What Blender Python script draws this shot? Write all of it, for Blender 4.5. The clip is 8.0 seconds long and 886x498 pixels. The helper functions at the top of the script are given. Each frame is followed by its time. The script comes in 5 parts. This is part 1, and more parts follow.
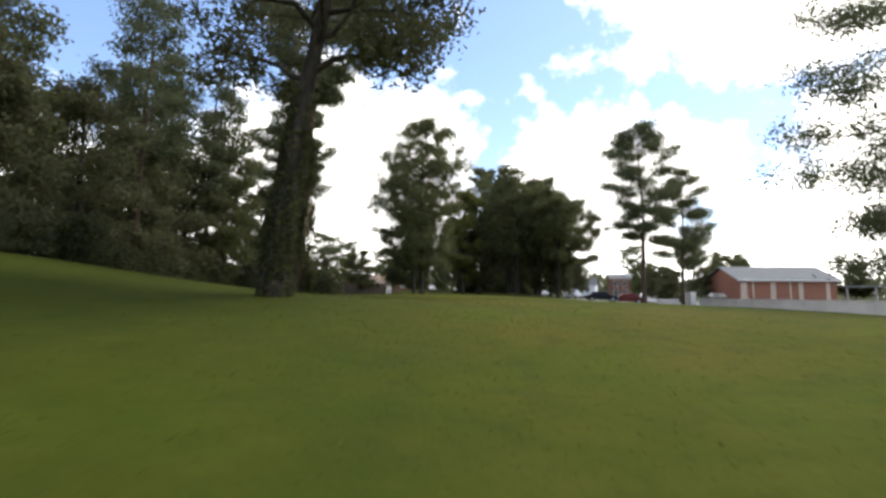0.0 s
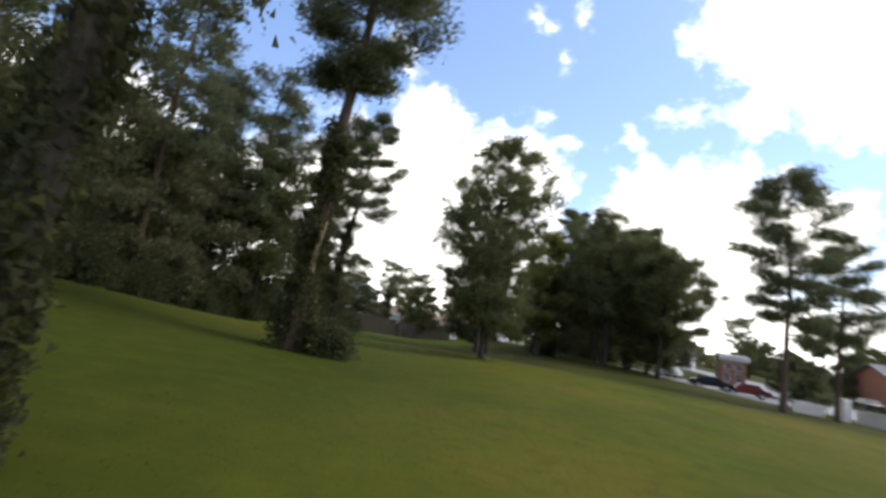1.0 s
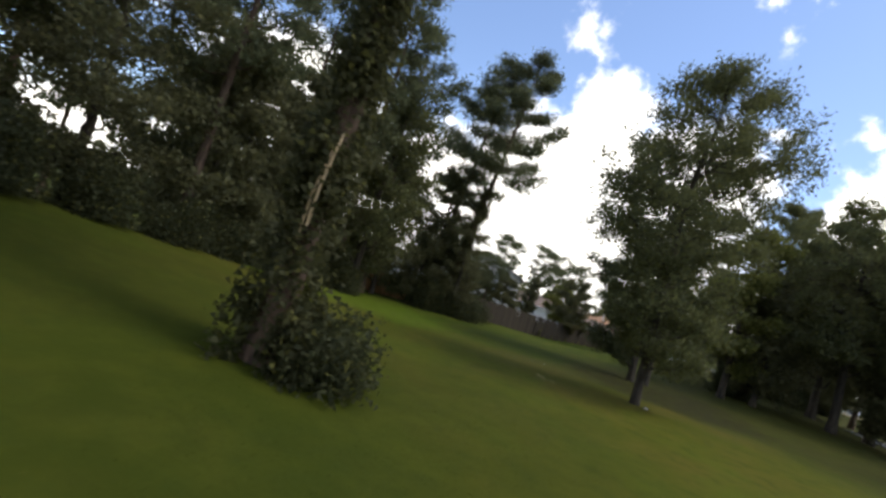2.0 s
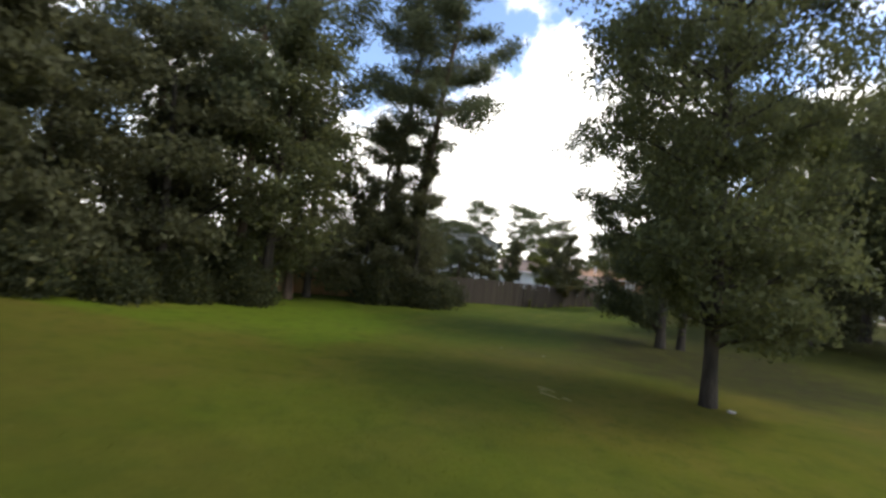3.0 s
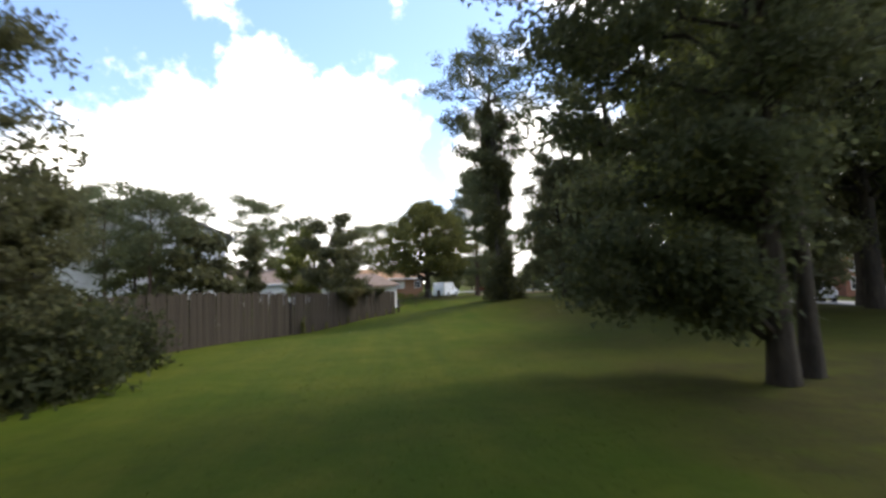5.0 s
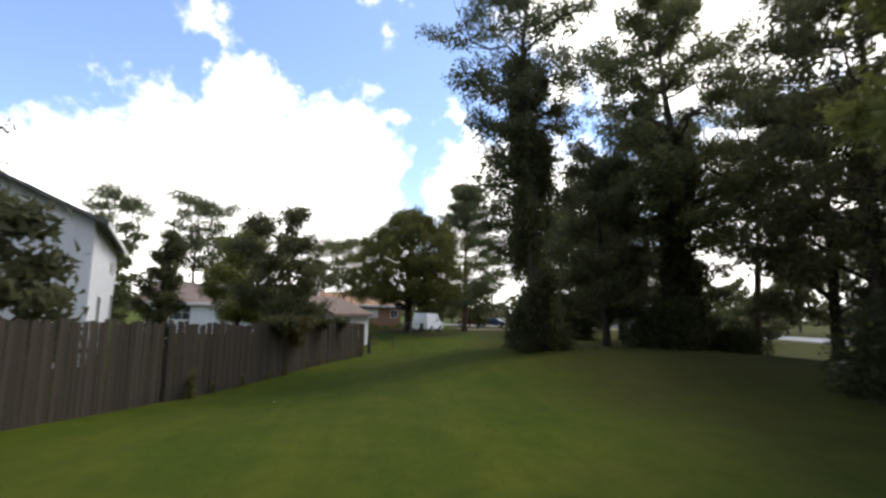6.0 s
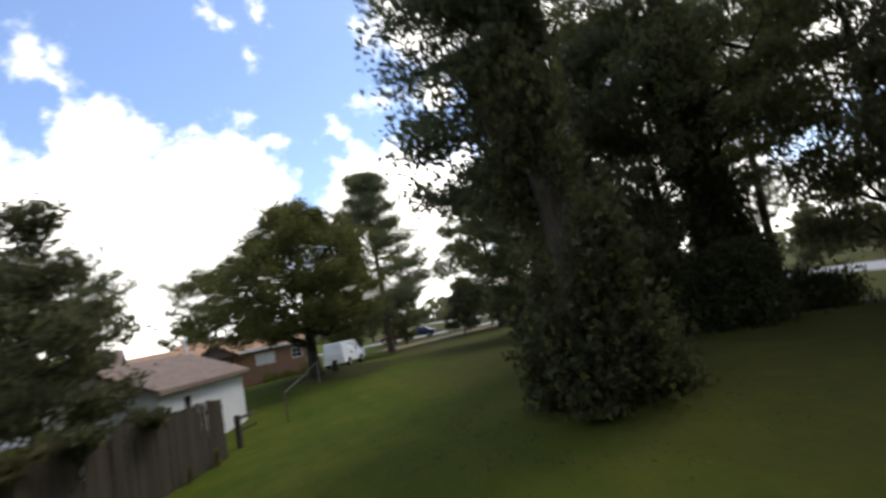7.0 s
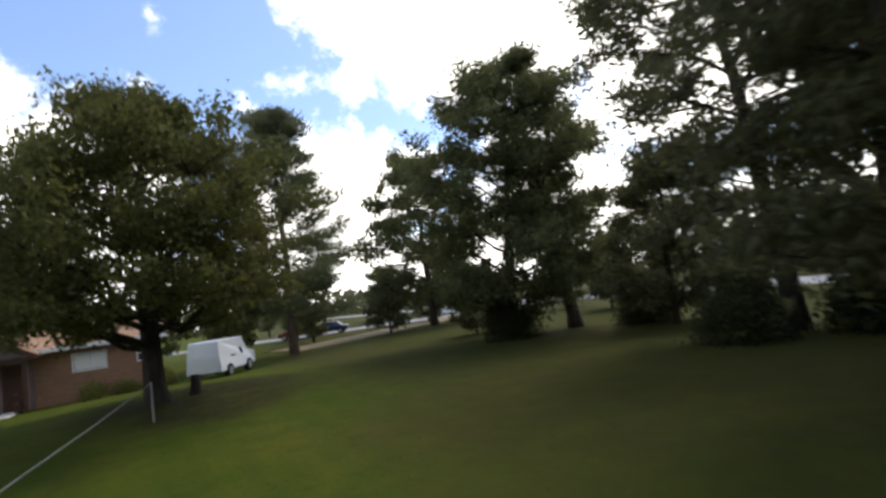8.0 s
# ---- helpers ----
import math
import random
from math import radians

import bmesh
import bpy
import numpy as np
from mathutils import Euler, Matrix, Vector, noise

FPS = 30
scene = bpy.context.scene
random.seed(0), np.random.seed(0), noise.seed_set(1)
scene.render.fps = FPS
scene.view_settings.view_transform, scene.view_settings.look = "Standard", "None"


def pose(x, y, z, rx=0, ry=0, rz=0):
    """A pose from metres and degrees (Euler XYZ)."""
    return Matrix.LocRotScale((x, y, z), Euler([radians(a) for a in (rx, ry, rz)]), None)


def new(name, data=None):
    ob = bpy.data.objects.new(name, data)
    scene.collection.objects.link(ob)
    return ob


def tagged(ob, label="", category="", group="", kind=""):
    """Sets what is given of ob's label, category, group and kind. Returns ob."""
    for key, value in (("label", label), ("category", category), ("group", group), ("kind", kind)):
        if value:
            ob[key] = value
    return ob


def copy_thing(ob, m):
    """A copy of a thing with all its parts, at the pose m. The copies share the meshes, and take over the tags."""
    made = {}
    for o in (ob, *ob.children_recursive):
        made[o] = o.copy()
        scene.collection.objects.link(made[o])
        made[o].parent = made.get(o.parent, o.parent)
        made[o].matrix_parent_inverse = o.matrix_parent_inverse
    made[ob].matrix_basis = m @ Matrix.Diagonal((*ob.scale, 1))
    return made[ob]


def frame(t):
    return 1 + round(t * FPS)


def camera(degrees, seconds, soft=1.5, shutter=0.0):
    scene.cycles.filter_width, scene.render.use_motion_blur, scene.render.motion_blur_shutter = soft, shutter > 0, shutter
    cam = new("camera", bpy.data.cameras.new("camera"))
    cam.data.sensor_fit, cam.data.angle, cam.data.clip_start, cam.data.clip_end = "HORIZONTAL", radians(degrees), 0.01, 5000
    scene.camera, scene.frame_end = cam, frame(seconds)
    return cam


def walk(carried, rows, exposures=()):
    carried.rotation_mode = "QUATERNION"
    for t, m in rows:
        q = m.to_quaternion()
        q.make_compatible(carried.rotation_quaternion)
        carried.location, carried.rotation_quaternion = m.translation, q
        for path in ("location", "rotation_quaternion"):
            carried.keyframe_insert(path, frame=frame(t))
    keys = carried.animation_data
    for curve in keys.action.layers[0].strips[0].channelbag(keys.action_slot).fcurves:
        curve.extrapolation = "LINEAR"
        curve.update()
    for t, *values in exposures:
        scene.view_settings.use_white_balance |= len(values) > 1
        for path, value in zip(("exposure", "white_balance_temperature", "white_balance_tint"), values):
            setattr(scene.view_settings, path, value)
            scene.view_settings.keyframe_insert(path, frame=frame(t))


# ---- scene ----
# Camera: a small drone that skims a park lawn at about 11 metres a second.
cam = camera(83.2, 8.0, soft=2.8, shutter=0.25)
ROWS = [
    (0.0, -0.433, 0.137, 0.718, 5.09, -0.44, -0.54),
    (0.5, 0.113, 4.606, 1.111, 10.11, 0.03, -0.30),
    (1.0, 0.033, 8.977, 2.419, 8.63, -8.35, 7.96),
    (1.5, -0.172, 14.156, 3.377, 5.02, -19.93, 23.39),
    (3.0, -2.928, 27.603, 3.531, 1.20, -6.00, 24.35),
    (3.5, -4.673, 31.840, 3.276, 4.35, 12.39, 7.80),
    (4.0, -6.719, 35.580, 2.630, 2.18, 17.87, -12.14),
    (4.5, -8.463, 40.269, 2.617, 2.50, 12.23, -10.55),
    (5.0, -9.627, 45.535, 2.367, 3.91, 2.16, -6.46),
    (6.5, -8.886, 61.700, 2.754, 8.84, -1.25, -9.86),
    (7.0, -7.478, 67.266, 3.001, 7.47, 10.95, -18.91),
    (7.5, -6.332, 72.787, 3.224, 3.65, 17.69, -28.91),
    (8.0, -5.329, 78.348, 3.096, 5.30, 7.89, -29.99),
]
walk(cam, [(t, pose(x, y, z, 90 + pitch, roll, yaw)) for t, x, y, z, pitch, roll, yaw in ROWS],
     exposures=[(0.0, 0.3), (0.5, 0.34), (1.0, 0.15), (1.5, -0.05), (3.0, 0.3), (3.5, 0.5), (4.5, 0.44), (5.0, 0.57), (6.5, 0.02), (7.0, 0.05), (8.0, 0.04)])

# ---- world: blue sky with broken cumulus, sun veiled by cloud ----
SUN_ELEV, SUN_AZ = 56.0, 68.0


def node(tree, kind, inputs=None, **props):
    n = tree.nodes.new(kind)
    if "operation" in props:
        n.operation = props["operation"]
    if "data_type" in props:
        n.data_type = props["data_type"]
    if "blend_type" in props:
        n.blend_type = props["blend_type"]
    if "interpolation_type" in props:
        n.interpolation_type = props["interpolation_type"]
    for k, v in (inputs or {}).items():
        if isinstance(v, bpy.types.NodeSocket):
            tree.links.new(v, n.inputs[k])
        else:
            n.inputs[k].default_value = v
    return n


def mth(tree, op, a, b=0.0, c=0.0):
    return node(tree, "ShaderNodeMath", {0: a, 1: b, 2: c}, operation=op).outputs[0]


# clouds: azimuth to the left of +y, elevation, half widths, in degrees
# large clouds
CLOUD_BANKS = [
    (13.5, 9.5, 18.5, 13), (12.6, 22, 5.0, 4.7), (21.0, 21.4, 4.0, 1.4), (31, 9.5, 12, 7.6), (3.6, 17, 8.4, 6.6), (48, 13, 12, 8), (-17.5, 9.5, 10.8, 11.5), (-13, 15, 6, 6),
    (-40, 29, 17.5, 10), (-24, 32, 9, 6), (-22.5, 24.0, 3.0, 3.0), (-44, 7, 14, 8.5), (-44, 15, 8, 6), (-26.5, 13, 6.5, 5.5), (-60, 22, 14, 12), (-16.2, 24.7, 3.7, 0.9),
]
# small clouds and those behind the flight
CLOUD_PUFFS = [
    (-10.7, 22.6, 1.6, 1.3), (18.2, 29.7, 2.4, 1.9), (16.4, 28.0, 1.6, 0.7), (-2, 30.2, 1.0, 0.8), (-0.9, 23.6, 1.9, 1.2), (-3.7, 21.6, 1.5, 0.9), (0.6, 33.8, 1.3, 0.9), (-4.0, 34.6, 1.1, 1.3),
    (75, 24, 16, 12), (-80, 34, 16, 12), (120, 30, 20, 13), (180, 38, 26, 14), (-130, 28, 22, 14), (30, 62, 22, 8), (-110, 58, 25, 9),
]
world = bpy.data.worlds.new("sky")
scene.world = world
world.use_nodes = True
wt = world.node_tree
wt.nodes.clear()
coord = node(wt, "ShaderNodeTexCoord").outputs["Generated"]
xyz = node(wt, "ShaderNodeSeparateXYZ", {0: coord})
warp = node(wt, "ShaderNodeTexNoise", {"Vector": coord, "Scale": 9.0, "Detail": 7.0, "Roughness": 0.62})
wsep = node(wt, "ShaderNodeSeparateColor", {0: warp.outputs["Color"]})
az = mth(wt, "MULTIPLY", mth(wt, "ARCTAN2", mth(wt, "MULTIPLY", xyz.outputs[0], -1.0), xyz.outputs[1]), 57.2958)
el = mth(wt, "MULTIPLY", mth(wt, "ARCSINE", xyz.outputs[2]), 57.2958)
az = mth(wt, "ADD", az, mth(wt, "MULTIPLY_ADD", wsep.outputs[0], 7.0, -3.5))
el = mth(wt, "ADD", el, mth(wt, "MULTIPLY_ADD", wsep.outputs[1], 6.0, -3.0))
near = None
for a, e, ra, re in CLOUD_BANKS + CLOUD_PUFFS:
    u = mth(wt, "MULTIPLY_ADD", az, 1 / ra, -a / ra)
    w = mth(wt, "MULTIPLY_ADD", el, 1 / re, -e / re)
    q = mth(wt, "SQRT", mth(wt, "MULTIPLY_ADD", u, u, mth(wt, "MULTIPLY", w, w)))
    q = mth(wt, "MULTIPLY", mth(wt, "SUBTRACT", 1.0, q), (0.75 if re > 2 else 0.36) * min(ra, re) ** 0.6)
    near = q if near is None else mth(wt, "MAXIMUM", near, q)
low = mth(wt, "MULTIPLY_ADD", el, -0.3, 2.6)
near = mth(wt, "MAXIMUM", near, low)
billow = node(wt, "ShaderNodeTexNoise", {"Vector": coord, "Scale": 26.0, "Detail": 9.0, "Roughness": 0.6}).outputs["Fac"]
dens = mth(wt, "ADD", near, mth(wt, "MULTIPLY_ADD", billow, 2.2, -1.1))
mask = node(wt, "ShaderNodeMapRange", {"Value": dens, "From Min": -0.2, "From Max": 1.0}, interpolation_type="SMOOTHSTEP").outputs[0]
grey = node(wt, "ShaderNodeMapRange", {"Value": node(wt, "ShaderNodeTexNoise", {"Vector": coord, "Scale": 5.0, "Detail": 5.0}).outputs["Fac"], "From Min": 0.40, "From Max": 0.72}).outputs[0]
thick = node(wt, "ShaderNodeMapRange", {"Value": dens, "From Min": 1.1, "From Max": 3.0}).outputs[0]
shade = mth(wt, "MULTIPLY", grey, thick)
ctone = node(wt, "ShaderNodeMix", {0: shade, "A": (1.0, 0.965, 0.905, 1), "B": (0.31, 0.315, 0.335, 1)}, data_type="RGBA")
sky = node(wt, "ShaderNodeTexSky")
sky.sky_type, sky.sun_disc = "NISHITA", False
sky.sun_elevation, sky.sun_rotation = radians(SUN_ELEV), radians(SUN_AZ)
sky.dust_density, sky.ozone_density = 0.5, 2.4
deep = node(wt, "ShaderNodeMix", {0: 1.0, "A": sky.outputs[0], "B": (1.10, 1.06, 1.10, 1)}, data_type="RGBA", blend_type="MULTIPLY")
blue = node(wt, "ShaderNodeBackground", {"Color": deep.outputs["Result"], "Strength": 0.22})
white = node(wt, "ShaderNodeBackground", {"Color": ctone.outputs["Result"], "Strength": 2.35})
both = node(wt, "ShaderNodeMixShader", {0: mask, 1: blue.outputs[0], 2: white.outputs[0]})
node(wt, "ShaderNodeOutputWorld", {0: both.outputs[0]})

sun = bpy.data.lights.new("sun", "SUN")
sun.energy, sun.angle, sun.color = 2.0, radians(20), (1.0, 0.95, 0.86)
so = new("sun", sun)
so.rotation_euler = Euler((radians(90 - SUN_ELEV), 0, radians(180 - SUN_AZ)))


# ---- materials ----
def mat(name, build):
    m = bpy.data.materials.new(name)
    m.use_nodes = True
    t = m.node_tree
    t.nodes.clear()
    out = node(t, "ShaderNodeOutputMaterial")
    shader = build(t)
    t.links.new(shader, out.inputs[0])
    return m


def principled(t, color, rough=0.8, bump=None, strength=0.3, metal=0.0, distance=0.02, spec=0.3):
    p = node(t, "ShaderNodeBsdfPrincipled", {"Base Color": color, "Roughness": rough, "Metallic": metal, "Specular IOR Level": spec})
    if bump is not None:
        b = node(t, "ShaderNodeBump", {"Height": bump, "Strength": strength, "Distance": distance})
        t.links.new(b.outputs[0], p.inputs["Normal"])
    return p.outputs[0]


def noise_tex(t, scale, detail=4.0, rough=0.55, vec=None, stretch=None):
    c = vec or node(t, "ShaderNodeTexCoord").outputs["Object"]
    if stretch:
        c = node(t, "ShaderNodeMapping", {"Vector": c, "Scale": stretch}).outputs[0]
    return node(t, "ShaderNodeTexNoise", {"Vector": c, "Scale": scale, "Detail": detail, "Roughness": rough}).outputs["Fac"]


def ramp(t, fac, *stops):
    r = node(t, "ShaderNodeValToRGB", {0: fac})
    e = r.color_ramp.elements
    while len(e) < len(stops):
        e.new(0.5)
    for k, (pos, col) in zip(e, stops):
        k.position, k.color = pos, (*col, 1)
    return r.outputs[0]


def mixc(t, fac, a, b, mode="MIX"):
    def col(c):
        return (*c, 1) if isinstance(c, tuple) else c
    return node(t, "ShaderNodeMix", {0: fac, "A": col(a), "B": col(b)}, data_type="RGBA", blend_type=mode).outputs["Result"]


def leaf_mat(name, dark, light, tint=(0.16, 0.15, 0.03)):
    def build(t):
        g = node(t, "ShaderNodeNewGeometry")
        rnd = g.outputs["Random Per Island"]
        big = noise_tex(t, 0.55, 3.0)
        c = mixc(t, rnd, dark, light)
        c = mixc(t, mth(t, "MULTIPLY", mth(t, "GREATER_THAN", rnd, 0.9), 0.6), c, tint)
        c = mixc(t, mth(t, "MULTIPLY", big, 0.45), c, dark)
        p = node(t, "ShaderNodeBsdfPrincipled", {"Base Color": c, "Roughness": 0.65, "Specular IOR Level": 0.12})
        tr = node(t, "ShaderNodeBsdfTranslucent", {"Color": mixc(t, 0.5, c, tuple(min(1.0, 1.7 * k) for k in light))})
        return node(t, "ShaderNodeMixShader", {0: 0.38, 1: p.outputs[0], 2: tr.outputs[0]}).outputs[0]
    return mat(name, build)


def bark_mat(name, dark, light, sc=3.0):
    def build(t):
        n1 = noise_tex(t, sc * 2, 6.0, 0.65, stretch=(1, 1, 0.22))
        n2 = noise_tex(t, sc * 9, 4.0, 0.6, stretch=(1, 1, 0.35))
        c = ramp(t, n1, (0.32, dark), (0.7, light))
        c = mixc(t, mth(t, "MULTIPLY", n2, 0.5), c, dark)
        h = mth(t, "ADD", n1, mth(t, "MULTIPLY", n2, 0.4))
        return principled(t, c, 0.95, h, 0.8, distance=0.04, spec=0.1)
    return mat(name, build)


def lawn_colour(t):
    g = node(t, "ShaderNodeTexCoord").outputs["Object"]
    a = noise_tex(t, 0.09, 5.0, 0.62, g)
    b = noise_tex(t, 0.55, 5.0, 0.65, g)
    c = ramp(t, a, (0.36, (0.053, 0.072, 0.008)), (0.5, (0.095, 0.096, 0.010)), (0.62, (0.138, 0.104, 0.020)))
    c = mixc(t, ramp(t, b, (0.48, (0, 0, 0)), (0.72, (0.7, 0.7, 0.7))), c, (0.126, 0.109, 0.020))
    lime = noise_tex(t, 0.3, 4.0, 0.6, node(t, "ShaderNodeMapping", {"Vector": g, "Location": (31.0, 7.0, 0.0)}).outputs[0])
    c = mixc(t, ramp(t, lime, (0.52, (0, 0, 0)), (0.7, (0.7, 0.7, 0.7))), c, (0.087, 0.116, 0.008))
    # deep green turf on the bank below the woodland, with shade darkened into its colour
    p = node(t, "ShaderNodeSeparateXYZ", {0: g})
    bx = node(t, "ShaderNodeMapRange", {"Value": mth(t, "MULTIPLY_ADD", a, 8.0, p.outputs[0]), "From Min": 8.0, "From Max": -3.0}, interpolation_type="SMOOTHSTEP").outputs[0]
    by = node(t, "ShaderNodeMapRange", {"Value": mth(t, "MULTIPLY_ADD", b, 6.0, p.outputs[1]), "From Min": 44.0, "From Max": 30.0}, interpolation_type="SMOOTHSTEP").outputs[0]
    bank_shade = mth(t, "MULTIPLY", mth(t, "MULTIPLY", bx, by), 0.85)
    c = mixc(t, bank_shade, c, (0.034, 0.044, 0.005))
    # lush green strip along the fence; under the big trees thin turf on bare brown earth, with their shade painted in
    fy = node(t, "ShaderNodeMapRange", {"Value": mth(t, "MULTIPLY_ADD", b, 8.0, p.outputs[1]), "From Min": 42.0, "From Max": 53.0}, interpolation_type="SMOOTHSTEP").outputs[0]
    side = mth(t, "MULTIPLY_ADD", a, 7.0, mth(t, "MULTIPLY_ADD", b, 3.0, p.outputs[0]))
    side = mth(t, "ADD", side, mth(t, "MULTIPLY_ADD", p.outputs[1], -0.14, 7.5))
    bare_shaded = node(t, "ShaderNodeMapRange", {"Value": side, "From Min": -3.8, "From Max": 1.4}, interpolation_type="SMOOTHSTEP").outputs[0]
    green_c = mixc(t, ramp(t, b, (0.36, (0, 0, 0)), (0.64, (1, 1, 1))), (0.046, 0.076, 0.006), (0.090, 0.101, 0.012))
    run = node(t, "ShaderNodeMapping", {"Vector": g, "Rotation": (0.0, 0.0, radians(8)), "Scale": (1.0, 0.045, 1.0)}).outputs[0]
    streak = noise_tex(t, 1.5, 3.0, 0.6, run)
    green_c = mixc(t, ramp(t, streak, (0.42, (0, 0, 0)), (0.66, (0.55, 0.55, 0.55))), green_c, (0.032, 0.062, 0.006))
    strip_c = mixc(t, bare_shaded, green_c, mixc(t, b, (0.030, 0.034, 0.008), (0.054, 0.046, 0.017)))
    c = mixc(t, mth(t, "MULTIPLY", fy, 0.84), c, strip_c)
    # dark ellipses beneath the yellow-green tree and the twin-trunk tree: worn earth with tree shade painted in
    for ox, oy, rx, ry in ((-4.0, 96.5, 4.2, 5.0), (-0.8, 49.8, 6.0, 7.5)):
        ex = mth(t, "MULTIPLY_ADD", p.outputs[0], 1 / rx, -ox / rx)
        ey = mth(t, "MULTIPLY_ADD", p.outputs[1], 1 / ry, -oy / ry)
        worn_shade = mth(t, "SUBTRACT", 1.0, mth(t, "MULTIPLY_ADD", ex, ex, mth(t, "MULTIPLY", ey, ey)))
        worn_shade = node(t, "ShaderNodeMapRange", {"Value": mth(t, "MULTIPLY_ADD", b, 1.2, mth(t, "SUBTRACT", worn_shade, 0.5)), "From Min": 0.1, "From Max": 0.9, "To Max": 0.92}, interpolation_type="SMOOTHSTEP").outputs[0]
        c = mixc(t, worn_shade, c, (0.028, 0.022, 0.012))
    # a lime-green flush of weeds below the thicket
    wx = mth(t, "MULTIPLY_ADD", p.outputs[0], 1 / 6.5, 17.0 / 6.5)
    wy = mth(t, "MULTIPLY_ADD", p.outputs[1], 1 / 8.5, -43.0 / 8.5)
    flush = mth(t, "SUBTRACT", 1.0, mth(t, "MULTIPLY_ADD", wx, wx, mth(t, "MULTIPLY", wy, wy)))
    flush = node(t, "ShaderNodeMapRange", {"Value": mth(t, "MULTIPLY_ADD", lime, 1.6, mth(t, "SUBTRACT", flush, 0.8)), "From Min": 0.1, "From Max": 0.9, "To Max": 0.75}, interpolation_type="SMOOTHSTEP").outputs[0]
    return mixc(t, flush, c, (0.088, 0.140, 0.008)), g, b


def build_grass(t):
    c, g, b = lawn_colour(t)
    f = noise_tex(t, 9.0, 5.0, 0.7, g)
    tuft = noise_tex(t, 1.9, 4.0, 0.6, g)
    c = mixc(t, ramp(t, tuft, (0.5, (0, 0, 0)), (0.68, (0.5, 0.5, 0.5))), c, (0.038, 0.052, 0.007))
    pale = noise_tex(t, 1.15, 5.0, 0.68, node(t, "ShaderNodeMapping", {"Vector": g, "Location": (11.0, 43.0, 0.0)}).outputs[0])
    c = mixc(t, ramp(t, pale, (0.44, (0, 0, 0)), (0.74, (0.34, 0.34, 0.34))), c, (0.100, 0.104, 0.012))
    c = mixc(t, mth(t, "MULTIPLY", f, 0.5), c, (0.031, 0.041, 0.005))
    return principled(t, c, 0.95, mth(t, "ADD", f, b), 0.35, distance=0.04, spec=0.05)


def build_blade(t):
    rnd = node(t, "ShaderNodeNewGeometry").outputs["Random Per Island"]
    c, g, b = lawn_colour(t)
    c = mixc(t, mth(t, "MULTIPLY", mth(t, "GREATER_THAN", rnd, 0.88), 0.6), c, (0.157, 0.129, 0.046))
    p = node(t, "ShaderNodeBsdfPrincipled", {"Base Color": c, "Roughness": 0.7, "Specular IOR Level": 0.15})
    tr = node(t, "ShaderNodeBsdfTranslucent", {"Color": c})
    return node(t, "ShaderNodeMixShader", {0: 0.45, 1: p.outputs[0], 2: tr.outputs[0]}).outputs[0]


def plain(name, col, rough=0.7, var=0.25, scale=2.0, metal=0.0, bumpy=0.15, stretch=None):
    def build(t):
        n1 = noise_tex(t, scale, 5.0, 0.6, stretch=stretch)
        n2 = noise_tex(t, scale * 11, 4.0, 0.6, stretch=stretch)
        d = tuple(c * (1 - var) for c in col)
        h = tuple(min(1, c * (1 + var * 0.6)) for c in col)
        c = mixc(t, mth(t, "MULTIPLY", n2, 0.35), ramp(t, n1, (0.3, d), (0.7, h)), d)
        return principled(t, c, rough, n2, bumpy, metal, 0.01)
    return mat(name, build)


def build_brick(a, b, mortar):
    def build(t):
        c = node(t, "ShaderNodeTexCoord").outputs["Object"]
        s = node(t, "ShaderNodeSeparateXYZ", {0: c})
        v = node(t, "ShaderNodeCombineXYZ", {0: mth(t, "ADD", s.outputs[0], s.outputs[1]), 1: s.outputs[2], 2: 0.0}).outputs[0]
        k = node(t, "ShaderNodeTexBrick", {"Vector": v, "Color1": (*a, 1), "Color2": (*b, 1), "Mortar": (*mortar, 1), "Scale": 1.0, "Mortar Size": 0.008, "Brick Width": 0.21, "Row Height": 0.075, "Bias": 0.0})
        n1 = noise_tex(t, 0.8, 4.0)
        col = mixc(t, mth(t, "MULTIPLY", n1, 0.35), k.outputs["Color"], tuple(0.95 * q for q in b))
        return principled(t, col, 0.9, k.outputs["Fac"], -0.4, distance=0.01)
    return build


def build_glass(t):
    return principled(t, (0.03, 0.035, 0.04, 1), 0.08, spec=0.6)


def build_shingle(a, b):
    def build(t):
        c = node(t, "ShaderNodeTexCoord").outputs["UV"]
        k = node(t, "ShaderNodeTexBrick", {"Vector": c, "Color1": (*a, 1), "Color2": (*b, 1), "Mortar": (*[x * 0.6 for x in b], 1), "Scale": 1.0, "Mortar Size": 0.006, "Brick Width": 0.3, "Row Height": 0.14})
        n1 = noise_tex(t, 0.7, 5.0)
        col = mixc(t, mth(t, "MULTIPLY", n1, 0.5), k.outputs["Color"], tuple(x * 0.75 for x in b))
        return principled(t, col, 0.95, k.outputs["Fac"], -0.3, distance=0.01)
    return build


def build_boards(a, b):
    """Sawn boards: each one of its own tone, with grain, weather streaks and damp lower ends."""
    def build(t):
        rnd = node(t, "ShaderNodeObjectInfo").outputs["Random"]
        grain = noise_tex(t, 5.0, 6.0, 0.65, stretch=(9, 9, 0.5))
        stain = noise_tex(t, 1.1, 4.0, 0.6)
        c = mixc(t, mth(t, "MULTIPLY_ADD", rnd, 0.7, 0.15), a, b)
        c = mixc(t, mth(t, "MULTIPLY", grain, 0.6), c, tuple(k * 0.55 for k in a))
        c = mixc(t, ramp(t, stain, (0.5, (0, 0, 0)), (0.75, (0.5, 0.5, 0.5))), c, (0.06, 0.065, 0.05))
        return principled(t, c, 0.95, grain, 0.5, distance=0.006, spec=0.1)
    return build


